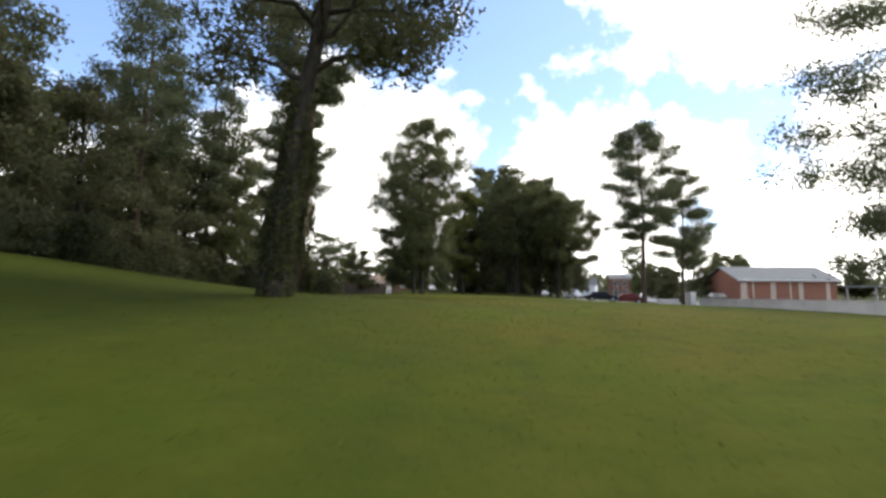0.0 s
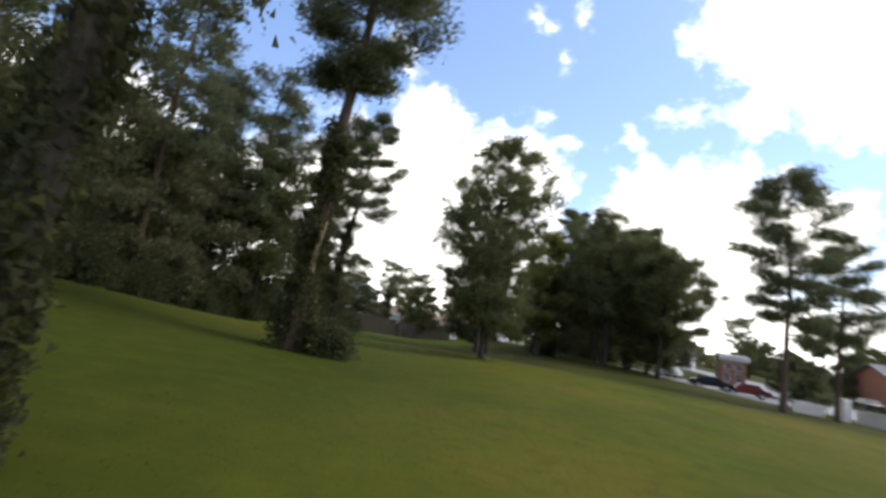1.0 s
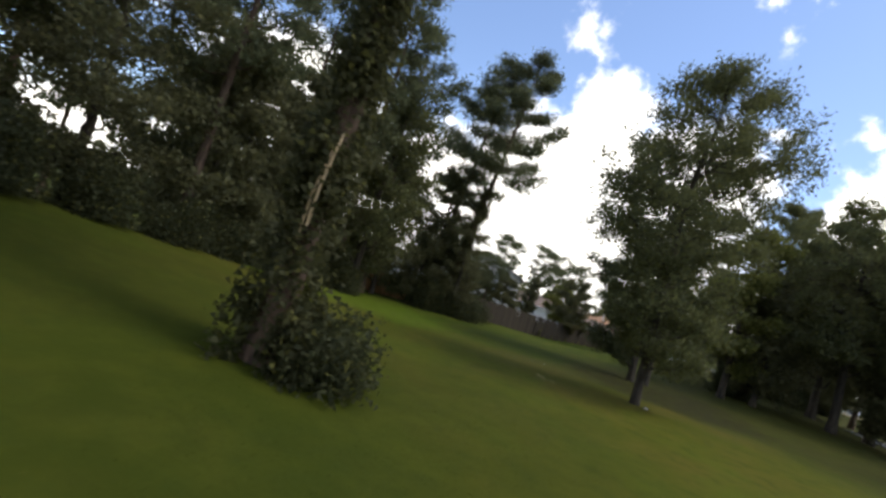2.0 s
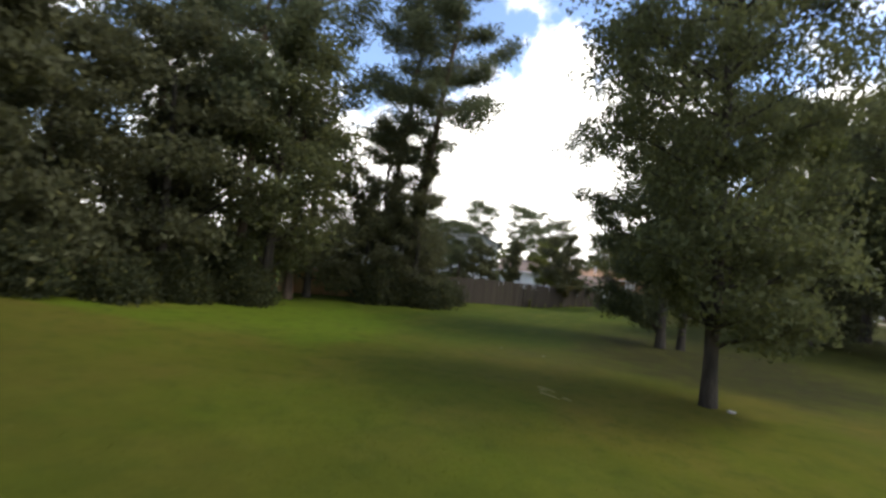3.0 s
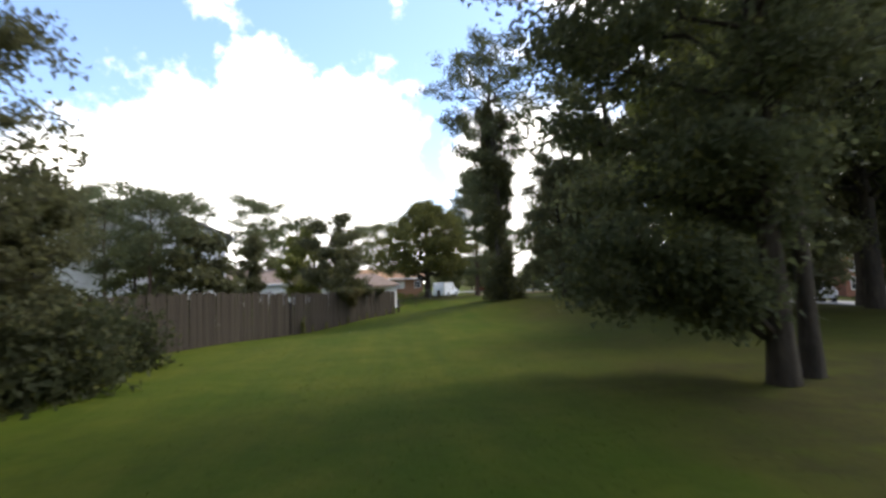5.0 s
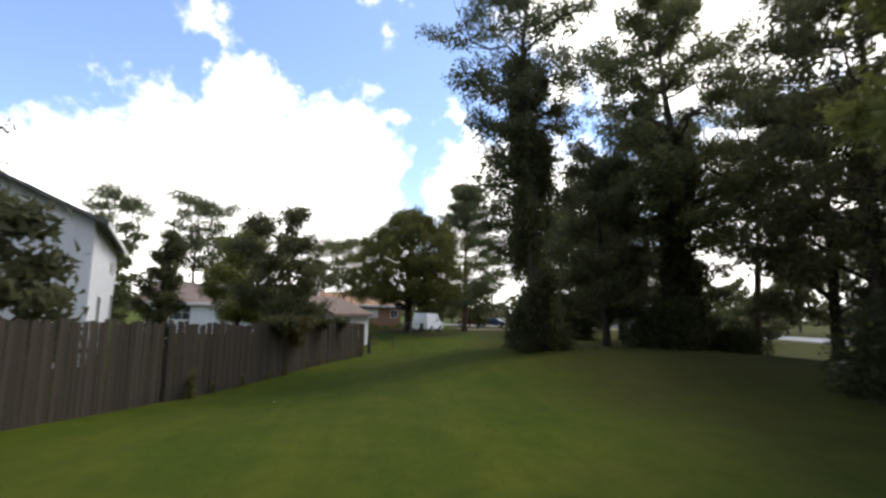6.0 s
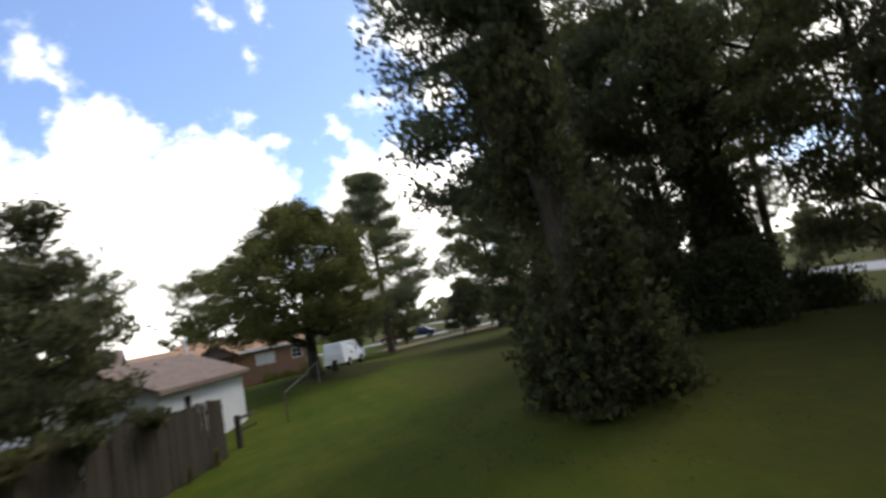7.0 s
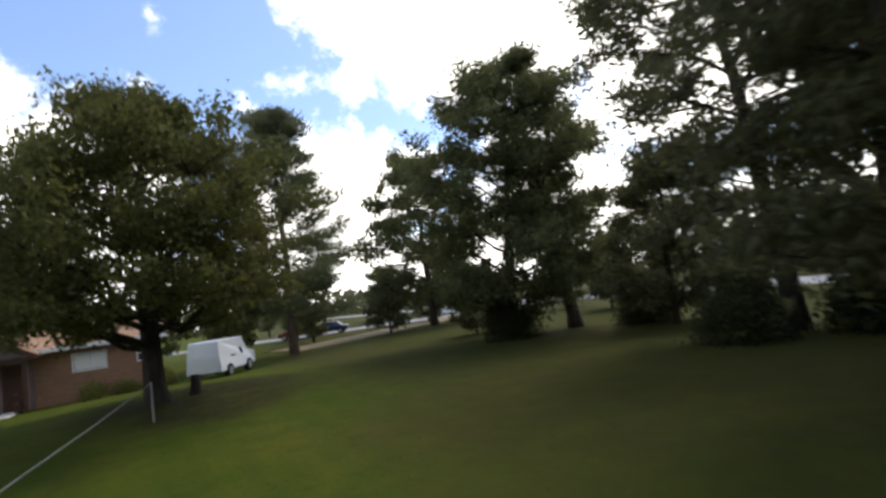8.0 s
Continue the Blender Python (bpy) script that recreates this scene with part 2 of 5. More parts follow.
GRASS = mat("grass", build_grass)
BLADE = mat("grass_blade", build_blade)
OAK_LEAF = leaf_mat("oak_leaf", (0.064, 0.070, 0.035), (0.138, 0.147, 0.056))
BOUGH_LEAF = leaf_mat("bough_leaf", (0.050, 0.058, 0.033), (0.106, 0.120, 0.054))
GUM_LEAF = leaf_mat("gum_leaf", (0.088, 0.092, 0.029), (0.186, 0.194, 0.048))
DARK_LEAF = leaf_mat("dark_leaf", (0.058, 0.060, 0.033), (0.124, 0.125, 0.056), (0.13, 0.12, 0.035))
BUSH_LEAF = leaf_mat("bush_leaf", (0.032, 0.037, 0.018), (0.066, 0.072, 0.030))
VINE_LEAF = leaf_mat("vine_leaf", (0.062, 0.052, 0.022), (0.113, 0.1, 0.038))
YELLOW_LEAF = leaf_mat("yellow_leaf", (0.062, 0.066, 0.021), (0.128, 0.130, 0.036))
IVY_LEAF = leaf_mat("ivy_leaf", (0.038, 0.040, 0.020), (0.086, 0.088, 0.036))
NEEDLE = leaf_mat("pine_needle", (0.060, 0.070, 0.040), (0.128, 0.142, 0.066), (0.11, 0.09, 0.03))
BARK = bark_mat("bark", (0.028, 0.024, 0.019), (0.095, 0.080, 0.062))
PINE_BARK = bark_mat("pine_bark", (0.05, 0.035, 0.026), (0.17, 0.12, 0.09), 2.2)
DEAD_WOOD = plain("dead_wood", (0.38, 0.29, 0.17), 0.9)
DRY_STICK = plain("dry_straw_stick", (0.36, 0.31, 0.16), 0.9)
BRICK = mat("red_brick", build_brick((0.36, 0.14, 0.08), (0.27, 0.10, 0.06), (0.27, 0.21, 0.165)))
BROWN_BRICK = mat("brown_brick", build_brick((0.36, 0.19, 0.105), (0.26, 0.135, 0.075), (0.28, 0.21, 0.155)))
GLASS = mat("window_glass", build_glass)
WHITE = plain("white_paint", (0.74, 0.74, 0.73), 0.55, 0.08)
SIDING = plain("white_siding", (0.70, 0.71, 0.72), 0.6, 0.10, 0.8)
TRIM = plain("white_trim", (0.78, 0.77, 0.74), 0.5, 0.08)
def build_lap(t):
    """White lap siding: a step in the surface every 13 centimetres, faint dirt streaks."""
    z = node(t, "ShaderNodeSeparateXYZ", {0: node(t, "ShaderNodeTexCoord").outputs["Object"]}).outputs[2]
    lap = mth(t, "FRACT", mth(t, "DIVIDE", z, 0.13))
    dirt = noise_tex(t, 1.6, 5.0, 0.6, stretch=(2, 2, 0.4))
    c = mixc(t, ramp(t, dirt, (0.45, (0, 0, 0)), (0.8, (0.5, 0.5, 0.5))), (0.70, 0.71, 0.72), (0.52, 0.52, 0.50))
    return principled(t, c, 0.6, mth(t, "SUBTRACT", 1.0, lap), 0.9, distance=0.02)


LAP = mat("white_lap_siding", build_lap)
GREY_ROOF = mat("grey_shingle", build_shingle((0.17, 0.165, 0.16), (0.12, 0.118, 0.115)))
TAN_ROOF = mat("tan_shingle", build_shingle((0.50, 0.30, 0.175), (0.39, 0.225, 0.13)))
BROWN_ROOF = mat("brown_shingle", build_shingle((0.27, 0.20, 0.16), (0.20, 0.148, 0.118)))
METAL_ROOF = plain("grey_metal_roof", (0.17, 0.17, 0.16), 0.8, 0.12, 0.6)
FENCE_WOOD = mat("weathered_fence_wood", build_boards((0.060, 0.050, 0.039), (0.104, 0.086, 0.067)))
RED_WOOD = mat("reddish_fence_wood", build_boards((0.26, 0.125, 0.065), (0.40, 0.21, 0.12)))
MAUVE = plain("mauve_grey_boards", (0.20, 0.15, 0.15), 0.8, 0.25, 3.0)
DARK_WOOD = plain("dark_brown_wood", (0.085, 0.045, 0.03), 0.8, 0.3)
ROAD = plain("pale_asphalt", (0.30, 0.295, 0.29), 0.95, 0.2, 0.5)
SAND = plain("sandy_verge", (0.26, 0.20, 0.11), 0.95, 0.3, 0.5)
CONCRETE = plain("pale_concrete", (0.74, 0.69, 0.65), 0.9, 0.15, 0.7)
CREAM = plain("cream_paint", (0.60, 0.48, 0.39), 0.8, 0.15)
CAR_DARK = plain("black_car_paint", (0.015, 0.017, 0.02), 0.25, 0.1)
CAR_RED = plain("dark_red_car_paint", (0.16, 0.03, 0.025), 0.3, 0.1)
CAR_BLUE = plain("dark_blue_car_paint", (0.03, 0.045, 0.10), 0.3, 0.1)
CAR_WHITE = plain("white_car_paint", (0.75, 0.76, 0.78), 0.3, 0.05)
RUBBER = plain("tyre_rubber", (0.02, 0.02, 0.02), 0.9)
STEEL = plain("galvanised_steel", (0.42, 0.43, 0.44), 0.45, 0.15, metal=0.7)
DULL_STEEL = plain("weathered_steel", (0.20, 0.20, 0.19), 0.6, 0.25, metal=0.4)
LITTER = plain("white_litter", (0.7, 0.7, 0.68), 0.7)


# ---- mesh helpers ----
def smooth(a, b, x):
    t = min(1, max(0, (x - a) / (b - a)))
    return t * t * (3 - 2 * t)


def land(x, y):
    """Height of the lawn."""
    z = 0.45 - 0.85 * math.exp(-(x * x + y * y) / 90)
    z += 2.15 * math.exp(-((x + 22) / 10) ** 2 - ((y - 19) / 17) ** 2)
    z += 0.6 * math.exp(-((x - 4) ** 2 + (y - 77) ** 2) / 120)
    z -= 1.35 * smooth(4, 34, x) * (1 - smooth(60, 100, y))
    z += 0.22 * math.exp(-((x + 1.8) ** 2 + (y - 41.3) ** 2) / 40)
    z += 0.2 * math.exp(-((x + 3) ** 2 + (y - 73.7) ** 2) / 40)
    z += 0.38 * math.exp(-((x + 3) ** 2 + (y - 73.7) ** 2) / 14)
    z -= 0.4 * math.exp(-((x + 13) ** 2 + (y - 73) ** 2) / 45)
    z += 0.18 * math.exp(-((x + 4.6) ** 2 + (y - 12.7) ** 2) / 30)
    z -= 0.3 * math.exp(-((x + 10) ** 2 + (y - 84.5) ** 2) / 36)
    z += 0.6 * math.exp(-((x + 5) ** 2 + (y - 98) ** 2) / 60)
    z += 0.32 * math.exp(-((x - 9.5) ** 2 + (y - 63.2) ** 2) / 60)
    z += 0.07 * noise.noise((x * 0.13, y * 0.13, 0.0))
    return z


def mesh(name, verts, faces, material, smoothed=False):
    me = bpy.data.meshes.new(name)
    me.from_pydata([tuple(v) for v in verts], [], [tuple(int(i) for i in f) for f in faces])
    me.materials.append(material)
    if smoothed:
        me.polygons.foreach_set("use_smooth", [True] * len(me.polygons))
    me.update()
    return me


def loose(name, verts, material):
    """A mesh of loose leaves or blades: verts is (n, corners, 3)."""
    n, k = verts.shape[:2]
    me = bpy.data.meshes.new(name)
    me.vertices.add(k * n)
    me.vertices.foreach_set("co", np.ascontiguousarray(verts, dtype=np.float32).ravel())
    me.loops.add(k * n)
    me.loops.foreach_set("vertex_index", np.arange(k * n, dtype=np.int32))
    me.polygons.add(n)
    me.polygons.foreach_set("loop_start", np.arange(0, k * n, k, dtype=np.int32))
    me.materials.append(material)
    me.update(calc_edges=True)
    return me


def child(name, me, parent, label=""):
    ob = new(name, me)
    ob.parent = parent
    return tagged(ob, label)


def part(name, bm, material, parent, label=""):
    me = bpy.data.meshes.new(name)
    bm.to_mesh(me)
    bm.free()
    me.materials.append(material)
    return child(name, me, parent, label)


def box(bm, x0, y0, z0, x1, y1, z1, bevel=0.0):
    r = bmesh.ops.create_cube(bm, size=1.0)
    for v in r["verts"]:
        v.co = Vector(((x0 + x1) / 2 + v.co.x * (x1 - x0), (y0 + y1) / 2 + v.co.y * (y1 - y0), (z0 + z1) / 2 + v.co.z * (z1 - z0)))
    if bevel:
        es = list({e for v in r["verts"] for e in v.link_edges})
        bmesh.ops.bevel(bm, geom=es, offset=bevel, segments=1, affect="EDGES", profile=0.5)
    return bm


def boxed(*dims, bevel=0.0):
    return box(bmesh.new(), *dims, bevel=bevel)


def thing(name, x, y, turn=0, z=None, label="", category="", group="", kind=""):
    ob = new(name)
    ob.matrix_basis = pose(x, y, land(x, y) if z is None else z, 0, 0, turn)
    return tagged(ob, label, category, group, kind)


def tube(path, radii, sides=8):
    """Verts and faces of a tapered tube along path."""
    path = np.array(path, float)
    n = len(path)
    tang = np.gradient(path, axis=0)
    tang /= np.linalg.norm(tang, axis=1)[:, None] + 1e-9
    ref = np.where(abs(tang[:, 2:3]) > 0.9, [[1.0, 0, 0]], [[0, 0, 1.0]])
    a = np.cross(tang, ref)
    a /= np.linalg.norm(a, axis=1)[:, None] + 1e-9
    b = np.cross(tang, a)
    ang = np.linspace(0, 2 * np.pi, sides, endpoint=False)
    v = path[:, None, :] + np.array(radii)[:, None, None] * (np.cos(ang)[None, :, None] * a[:, None, :] + np.sin(ang)[None, :, None] * b[:, None, :])
    f = [(i * sides + k, i * sides + (k + 1) % sides, (i + 1) * sides + (k + 1) % sides, (i + 1) * sides + k) for i in range(n - 1) for k in range(sides)]
    f.append(tuple(range((n - 1) * sides, n * sides)))
    return v.reshape(-1, 3), f


def rand_dirs(rng, n):
    d = rng.normal(size=(n, 3))
    return d / (np.linalg.norm(d, axis=1)[:, None] + 1e-9)


def leaves(rng, centres, size, aspect=0.6, droop=0.0):
    """Pointed leaf sprays, (n, 3, 3), at the centres."""
    n = len(centres)
    d = rand_dirs(rng, n)
    d[:, 2] -= droop
    d /= np.linalg.norm(d, axis=1)[:, None]
    s = np.cross(d, rand_dirs(rng, n))
    s /= np.linalg.norm(s, axis=1)[:, None] + 1e-9
    l = (size * rng.uniform(0.6, 1.4, n))[:, None]
    w = l * aspect * 0.5
    return np.stack([centres - d * l * 0.42 - s * w, centres - d * l * 0.42 + s * w, centres + d * l * 0.58], axis=1)


def envelope(shape, u):
    us, rs = zip(*shape)
    return float(np.interp(u, us, rs))


def trunk_path(rng, h, lean, steps, wob=0.12):
    z = np.linspace(-0.25, h, steps)
    u = np.clip(z / h, 0, 1)
    w = np.cumsum(rng.normal(0, wob, (steps, 2)), axis=0)
    w -= w[0]
    return np.column_stack([lean[0] * u ** 1.15 + w[:, 0] * u, lean[1] * u ** 1.15 + w[:, 1] * u, z])


def trunk_radii(path, r, tip):
    u = np.clip((path[:, 2] - path[0, 2]) / (path[-1, 2] - path[0, 2]), 0, 1)
    return r * (1 - u) ** 0.8 + tip * u + r * 0.42 * np.exp(-u * 26)


def add_ivy(rng, tree, path, r, top, spread, n, size, hold, material, label):
    """A ragged sleeve of creeper round the lower trunk, in overlapping clumps."""
    m = 90
    cz = rng.uniform(0, 1, m) ** 1.2 * top
    ca = rng.uniform(0, 2 * np.pi, m)
    reach = r + spread * (hold + (1 - hold) * np.exp(-cz / (0.16 * top))) * rng.uniform(0.35, 1.0, m)
    pick = rng.integers(0, m, n)
    z = np.clip(cz[pick] + rng.normal(0, 0.32, n), 0.02, top * 1.05)
    x0, y0 = np.interp(z, path[:, 2], path[:, 0]), np.interp(z, path[:, 2], path[:, 1])
    q = reach[pick] * rng.uniform(0.6, 1.05, n)
    c = np.column_stack([x0 + q * np.cos(ca[pick]), y0 + q * np.sin(ca[pick]), z])
    c[:, :2] += rng.normal(0, min(0.16, 0.35 * spread), (n, 2))
    child("ivy", loose("ivy", leaves(rng, c, size, 0.8, 0.5), material), tree, label)


def broadleaf(name, seed, h, r, bottom, shape, leaf, n_leaves, size, limbs=14, lean=(0, 0), bark=None, clump=0.62, second=None, parts=True, ivy=None, flat=0.75, drift=(0.0, 0.0)):
    """A broadleaf tree at the origin. shape: (share of the crown's height, radius) pairs."""
    rng = np.random.default_rng(seed)
    tree = new(name)
    bark = bark or BARK
    n_leaves, size = (int(n_leaves * 1.55), size * 0.81) if parts else (int(n_leaves * 1.2), size * 0.9)
    path = trunk_path(rng, h * 0.93, lean, 14)
    v, f = tube(path, trunk_radii(path, r, 0.03), 10)
    child("trunk", mesh("trunk", v, f, bark, True), tree)
    if second:
        p2 = trunk_path(rng, h * 0.8, (lean[0] + second[2], lean[1] + second[3]), 12)
        p2[:, 0] += second[0]
        p2[:, 1] += second[1]
        v, f = tube(p2, trunk_radii(p2, r * 0.8, 0.03), 10)
        child("trunk", mesh("trunk", v, f, bark, True), tree)
    centres, sig = [], []
    joined_v, joined_f = [], []
    for k in range(limbs):
        u = (k + 0.5 + rng.uniform(-0.3, 0.3)) / limbs
        zc = bottom + (h - bottom) * u
        z0 = max(bottom * 0.7, zc - rng.uniform(0.3, 1.3) - 0.1 * envelope(shape, u))
        z0 = min(z0, h * 0.9)
        base = np.array([np.interp(z0, path[:, 2], path[:, i]) for i in range(3)])
        ang = k * 2.39996 + rng.uniform(-0.5, 0.5)
        reach = envelope(shape, u) * rng.uniform(0.72, 1.12)
        end = np.array([np.interp(zc, path[:, 2], path[:, 0]) + reach * math.cos(ang), np.interp(zc, path[:, 2], path[:, 1]) + reach * math.sin(ang), zc + rng.uniform(-0.2, 0.5)])
        end[:2] += np.array(drift) * (1 - u) ** 2
        ts = np.linspace(0, 1, 7)[:, None]
        bend = np.array([0, 0, 1.0]) * reach * rng.uniform(0.02, 0.16)
        pts = base + (end - base) * ts + bend * np.sin(ts * np.pi) + np.vstack([np.zeros(3), rng.normal(0, 0.05 * reach, (6, 3))])
        rr = np.linspace(max(0.035, r * 0.34 * (1 - 0.6 * u)), 0.012, 7)
        v, f = tube(pts, rr, 6 if parts else 4)
        twigs = [(v, f)]
        for s in (2, 3, 4, 5):
            for side in (-1, 1):
                along = pts[s] - pts[s - 1]
                d = np.cross(along, [0, 0, 1.0]) * side
                d = d / (np.linalg.norm(d) + 1e-6) + 0.6 * along / (np.linalg.norm(along) + 1e-6) + np.array([0, 0, rng.uniform(-0.25, 0.5)])
                tip = pts[s] + d * reach * rng.uniform(0.16, 0.42)
                mid = (pts[s] + tip) / 2 + rng.normal(0, 0.05, 3)
                if parts:
                    twigs.append(tube([pts[s], mid, tip], [rr[s] * 0.6, rr[s] * 0.4, 0.008], 4))
                centres += [tip, (tip + mid) / 2]
                sig += [clump, clump * 0.8]
        centres += [pts[-1], pts[-2], pts[-3]]
        sig += [clump, clump, clump * 0.9]
        off, vs, fs = 0, [], []
        for a, b in twigs:
            vs.append(a)
            fs += [tuple(i + off for i in q) for q in b]
            off += len(a)
        if parts:
            child("limb", mesh("limb", np.vstack(vs), fs, bark, True), tree)
        else:
            base_i = sum(len(a) for a in joined_v)
            joined_v += vs
            joined_f += [tuple(i + base_i for i in q) for q in fs]
    if joined_v:
        child("branchwork", mesh("branchwork", np.vstack(joined_v), joined_f, bark, True), tree)
    centres, sig = np.array(centres), np.array(sig)
    pick = rng.integers(0, len(centres), n_leaves)
    spread = np.clip(rng.normal(0, 1, (n_leaves, 3)), -2.1, 2.1) * sig[pick][:, None] * [0.52, 0.52, 0.52 * flat]
    c = centres[pick] + spread
    c[:, 2] = np.maximum(c[:, 2], 0.12)
    child("crown", loose("crown", leaves(rng, c, size, 0.62, 0.25), leaf), tree)
    if ivy:
        add_ivy(rng, tree, path, r, *ivy, IVY_LEAF, "dark creeper leaves on the trunk")
    return tree


def pine(name, seed, h, r, bottom, shape, n_tufts, size, limbs=26, lean=(0, 0), parts=True, ivy=None, clump=0.42, tilt=0.12, deep=0.45):
    """A tall pine at the origin: layered boughs with flat pads of needles."""
    rng = np.random.default_rng(seed)
    tree = new(name)
    bark = PINE_BARK
    n_tufts, size = (int(n_tufts * 1.6), size * 0.8) if parts else (int(n_tufts * 1.25), size * 0.9)
    path = trunk_path(rng, h, lean, 16, 0.08)
    v, f = tube(path, trunk_radii(path, r, 0.03), 10)
    child("trunk", mesh("trunk", v, f, bark, True), tree)
    centres, weight = [], []
    allv, allf = [], []
    for k in range(limbs):
        u = (k + rng.uniform(0, 0.9)) / limbs
        z0 = bottom + (h - bottom) * u * 0.98
        base = np.array([np.interp(z0, path[:, 2], path[:, i]) for i in range(3)])
        ang = k * 2.39996 + rng.uniform(-0.6, 0.6)
        reach = envelope(shape, u) * rng.uniform(0.6, 1.15)
        rise = reach * (tilt + 0.5 * u + rng.uniform(-0.18, 0.14))
        ts = np.linspace(0, 1, 7)[:, None]
        end = base + np.array([reach * math.cos(ang), reach * math.sin(ang), rise])
        pts = base + (end - base) * ts - np.array([0, 0, 1.0]) * np.sin(ts * np.pi) * reach * 0.08 + np.vstack([np.zeros(3), rng.normal(0, 0.03 * reach, (6, 3))])
        rr = np.linspace(max(0.025, r * 0.24 * (1 - 0.7 * u)), 0.01, 7)
        vs, fs = tube(pts, rr, 5)
        vs, fs = [vs], list(fs)
        for s in (3, 4, 5, 6):
            for side in (-1, 1):
                along = pts[s] - pts[s - 1]
                d = np.cross(along, [0, 0, 1.0]) * side
                d = d / (np.linalg.norm(d) + 1e-6) * rng.uniform(0.4, 1.0) + along / (np.linalg.norm(along) + 1e-6) * 0.5 + [0, 0, 0.15]
                tip = pts[s] + d * reach * rng.uniform(0.14, 0.30)
                if parts:
                    a, b = tube([pts[s], tip], [rr[s] * 0.6, 0.006], 4)
                    o = sum(len(q) for q in vs)
                    vs.append(a)
                    fs += [tuple(i + o for i in q) for q in b]
                centres.append(tip + [0, 0, 0.08])
                weight.append(1.0)
        centres.append(pts[-1])
        weight.append(1.2)
        if parts:
            child("limb", mesh("limb", np.vstack(vs), fs, bark, True), tree)
        else:
            o = sum(len(q) for q in allv)
            allv += vs
            allf += [tuple(i + o for i in q) for q in fs]
    if allv:
        child("branchwork", mesh("branchwork", np.vstack(allv), allf, bark, True), tree)
    centres = np.array(centres)
    weight = np.array(weight)
    pick = rng.choice(len(centres), n_tufts, p=weight / weight.sum())
    c = centres[pick] + np.clip(rng.normal(0, 1, (n_tufts, 3)), -2.0, 2.0) * clump * [1, 1, deep]
    child("crown", loose("crown", leaves(rng, c, size, 0.3, -0.35), NEEDLE), tree)
    if ivy:
        add_ivy(rng, tree, path, r, *ivy, IVY_LEAF, "dark creeper leaves on the trunk")
    return tree


def shrub(name, seed, rad, h, leaf, n, size):
    rng = np.random.default_rng(seed)
    bush = new(name)
    cs = []
    for k in range(9):
        ang = k * 0.7 + rng.uniform(-0.2, 0.2)
        tip = np.array([rad * 0.75 * math.cos(ang) * rng.uniform(0.4, 1), rad * 0.75 * math.sin(ang) * rng.uniform(0.4, 1), h * rng.uniform(0.45, 0.95)])
        v, f = tube([[0, 0, -0.1], tip * [0.4, 0.4, 0.5], tip], [0.03, 0.02, 0.006], 5)
        child("stem", mesh("stem", v, f, BARK, True), bush)
        cs += [tip, tip * [1, 1, 0.55], tip * [0.6, 0.6, 0.9], tip * [1.15, 1.15, 0.25]]
    cs = np.array(cs)
    pick = rng.integers(0, len(cs), n)
    c = cs[pick] + np.clip(rng.normal(0, 1, (n, 3)), -2.0, 2.0) * [rad * 0.24, rad * 0.24, h * 0.15]
    c[:, 2] = np.clip(c[:, 2], 0.03, h * 1.08)
    child("foliage", loose("foliage", leaves(rng, c, size, 0.65, 0.2), leaf), bush)
    return bush


def plant(tree, x, y, turn=0, scale=1.0, label="", category="tree", group="", dz=0.0, copy=False):
    m = pose(x, y, land(x, y) + dz, 0, 0, turn) @ Matrix.Scale(scale, 4)
    if copy:
        tree = copy_thing(tree, m)
    else:
        tree.matrix_basis = m
    return tagged(tree, label, category, group)


# ---- the ground, roads ----
def spread_lines(a, b, step, far):
    inner = list(np.arange(a, b + 0.01, step))
    out, d = [], step
    lo, hi = a, b
    left, right = [], []
    while lo > -far or hi < far:
        d *= 1.35
        lo, hi = lo - d, hi + d
        left.append(lo)
        right.append(hi)
    return left[::-1] + inner + right


gx, gy = spread_lines(-46, 64, 1.1, 1500), spread_lines(-14, 140, 1.1, 1500)
gv = [(x, y, land(x, y)) for y in gy for x in gx]
nx = len(gx)
gf = [(j * nx + i, j * nx + i + 1, (j + 1) * nx + i + 1, (j + 1) * nx + i) for j in range(len(gy) - 1) for i in range(nx - 1)]
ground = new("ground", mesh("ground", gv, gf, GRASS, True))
tagged(ground, "green and olive mown park lawn with worn and shade-darkened patches", "lawn", kind="structure")


def strip(name, pts, width, material, label, lift=0.03, kind="structure"):
    """A road along pts, with low edges."""
    pts = [Vector((*p, 0)) for p in pts]
    fine = []
    for a, b in zip(pts, pts[1:]):
        n = max(2, int((b - a).length / 2.5))
        fine += [a.lerp(b, i / n) for i in range(n)]
    fine.append(pts[-1])
    v, f = [], []
    for i, p in enumerate(fine):
        d = (fine[min(i + 1, len(fine) - 1)] - fine[max(i - 1, 0)]).normalized()
        s = Vector((-d.y, d.x, 0))
        for k, dz in ((-1.0, -0.3), (-1.0, 0.0), (-0.33, 0.03), (0.33, 0.03), (1.0, 0.0), (1.0, -0.3)):
            q = p + s * (k * width / 2)
            v.append((q.x, q.y, land(q.x, q.y) + lift + dz))
    for i in range(len(fine) - 1):
        for k in range(5):
            f.append((i * 6 + k, i * 6 + k + 1, i * 6 + k + 7, i * 6 + k + 6))
    ob = new(name, mesh(name, v, f, material))
    return tagged(ob, label, "road", kind=kind)


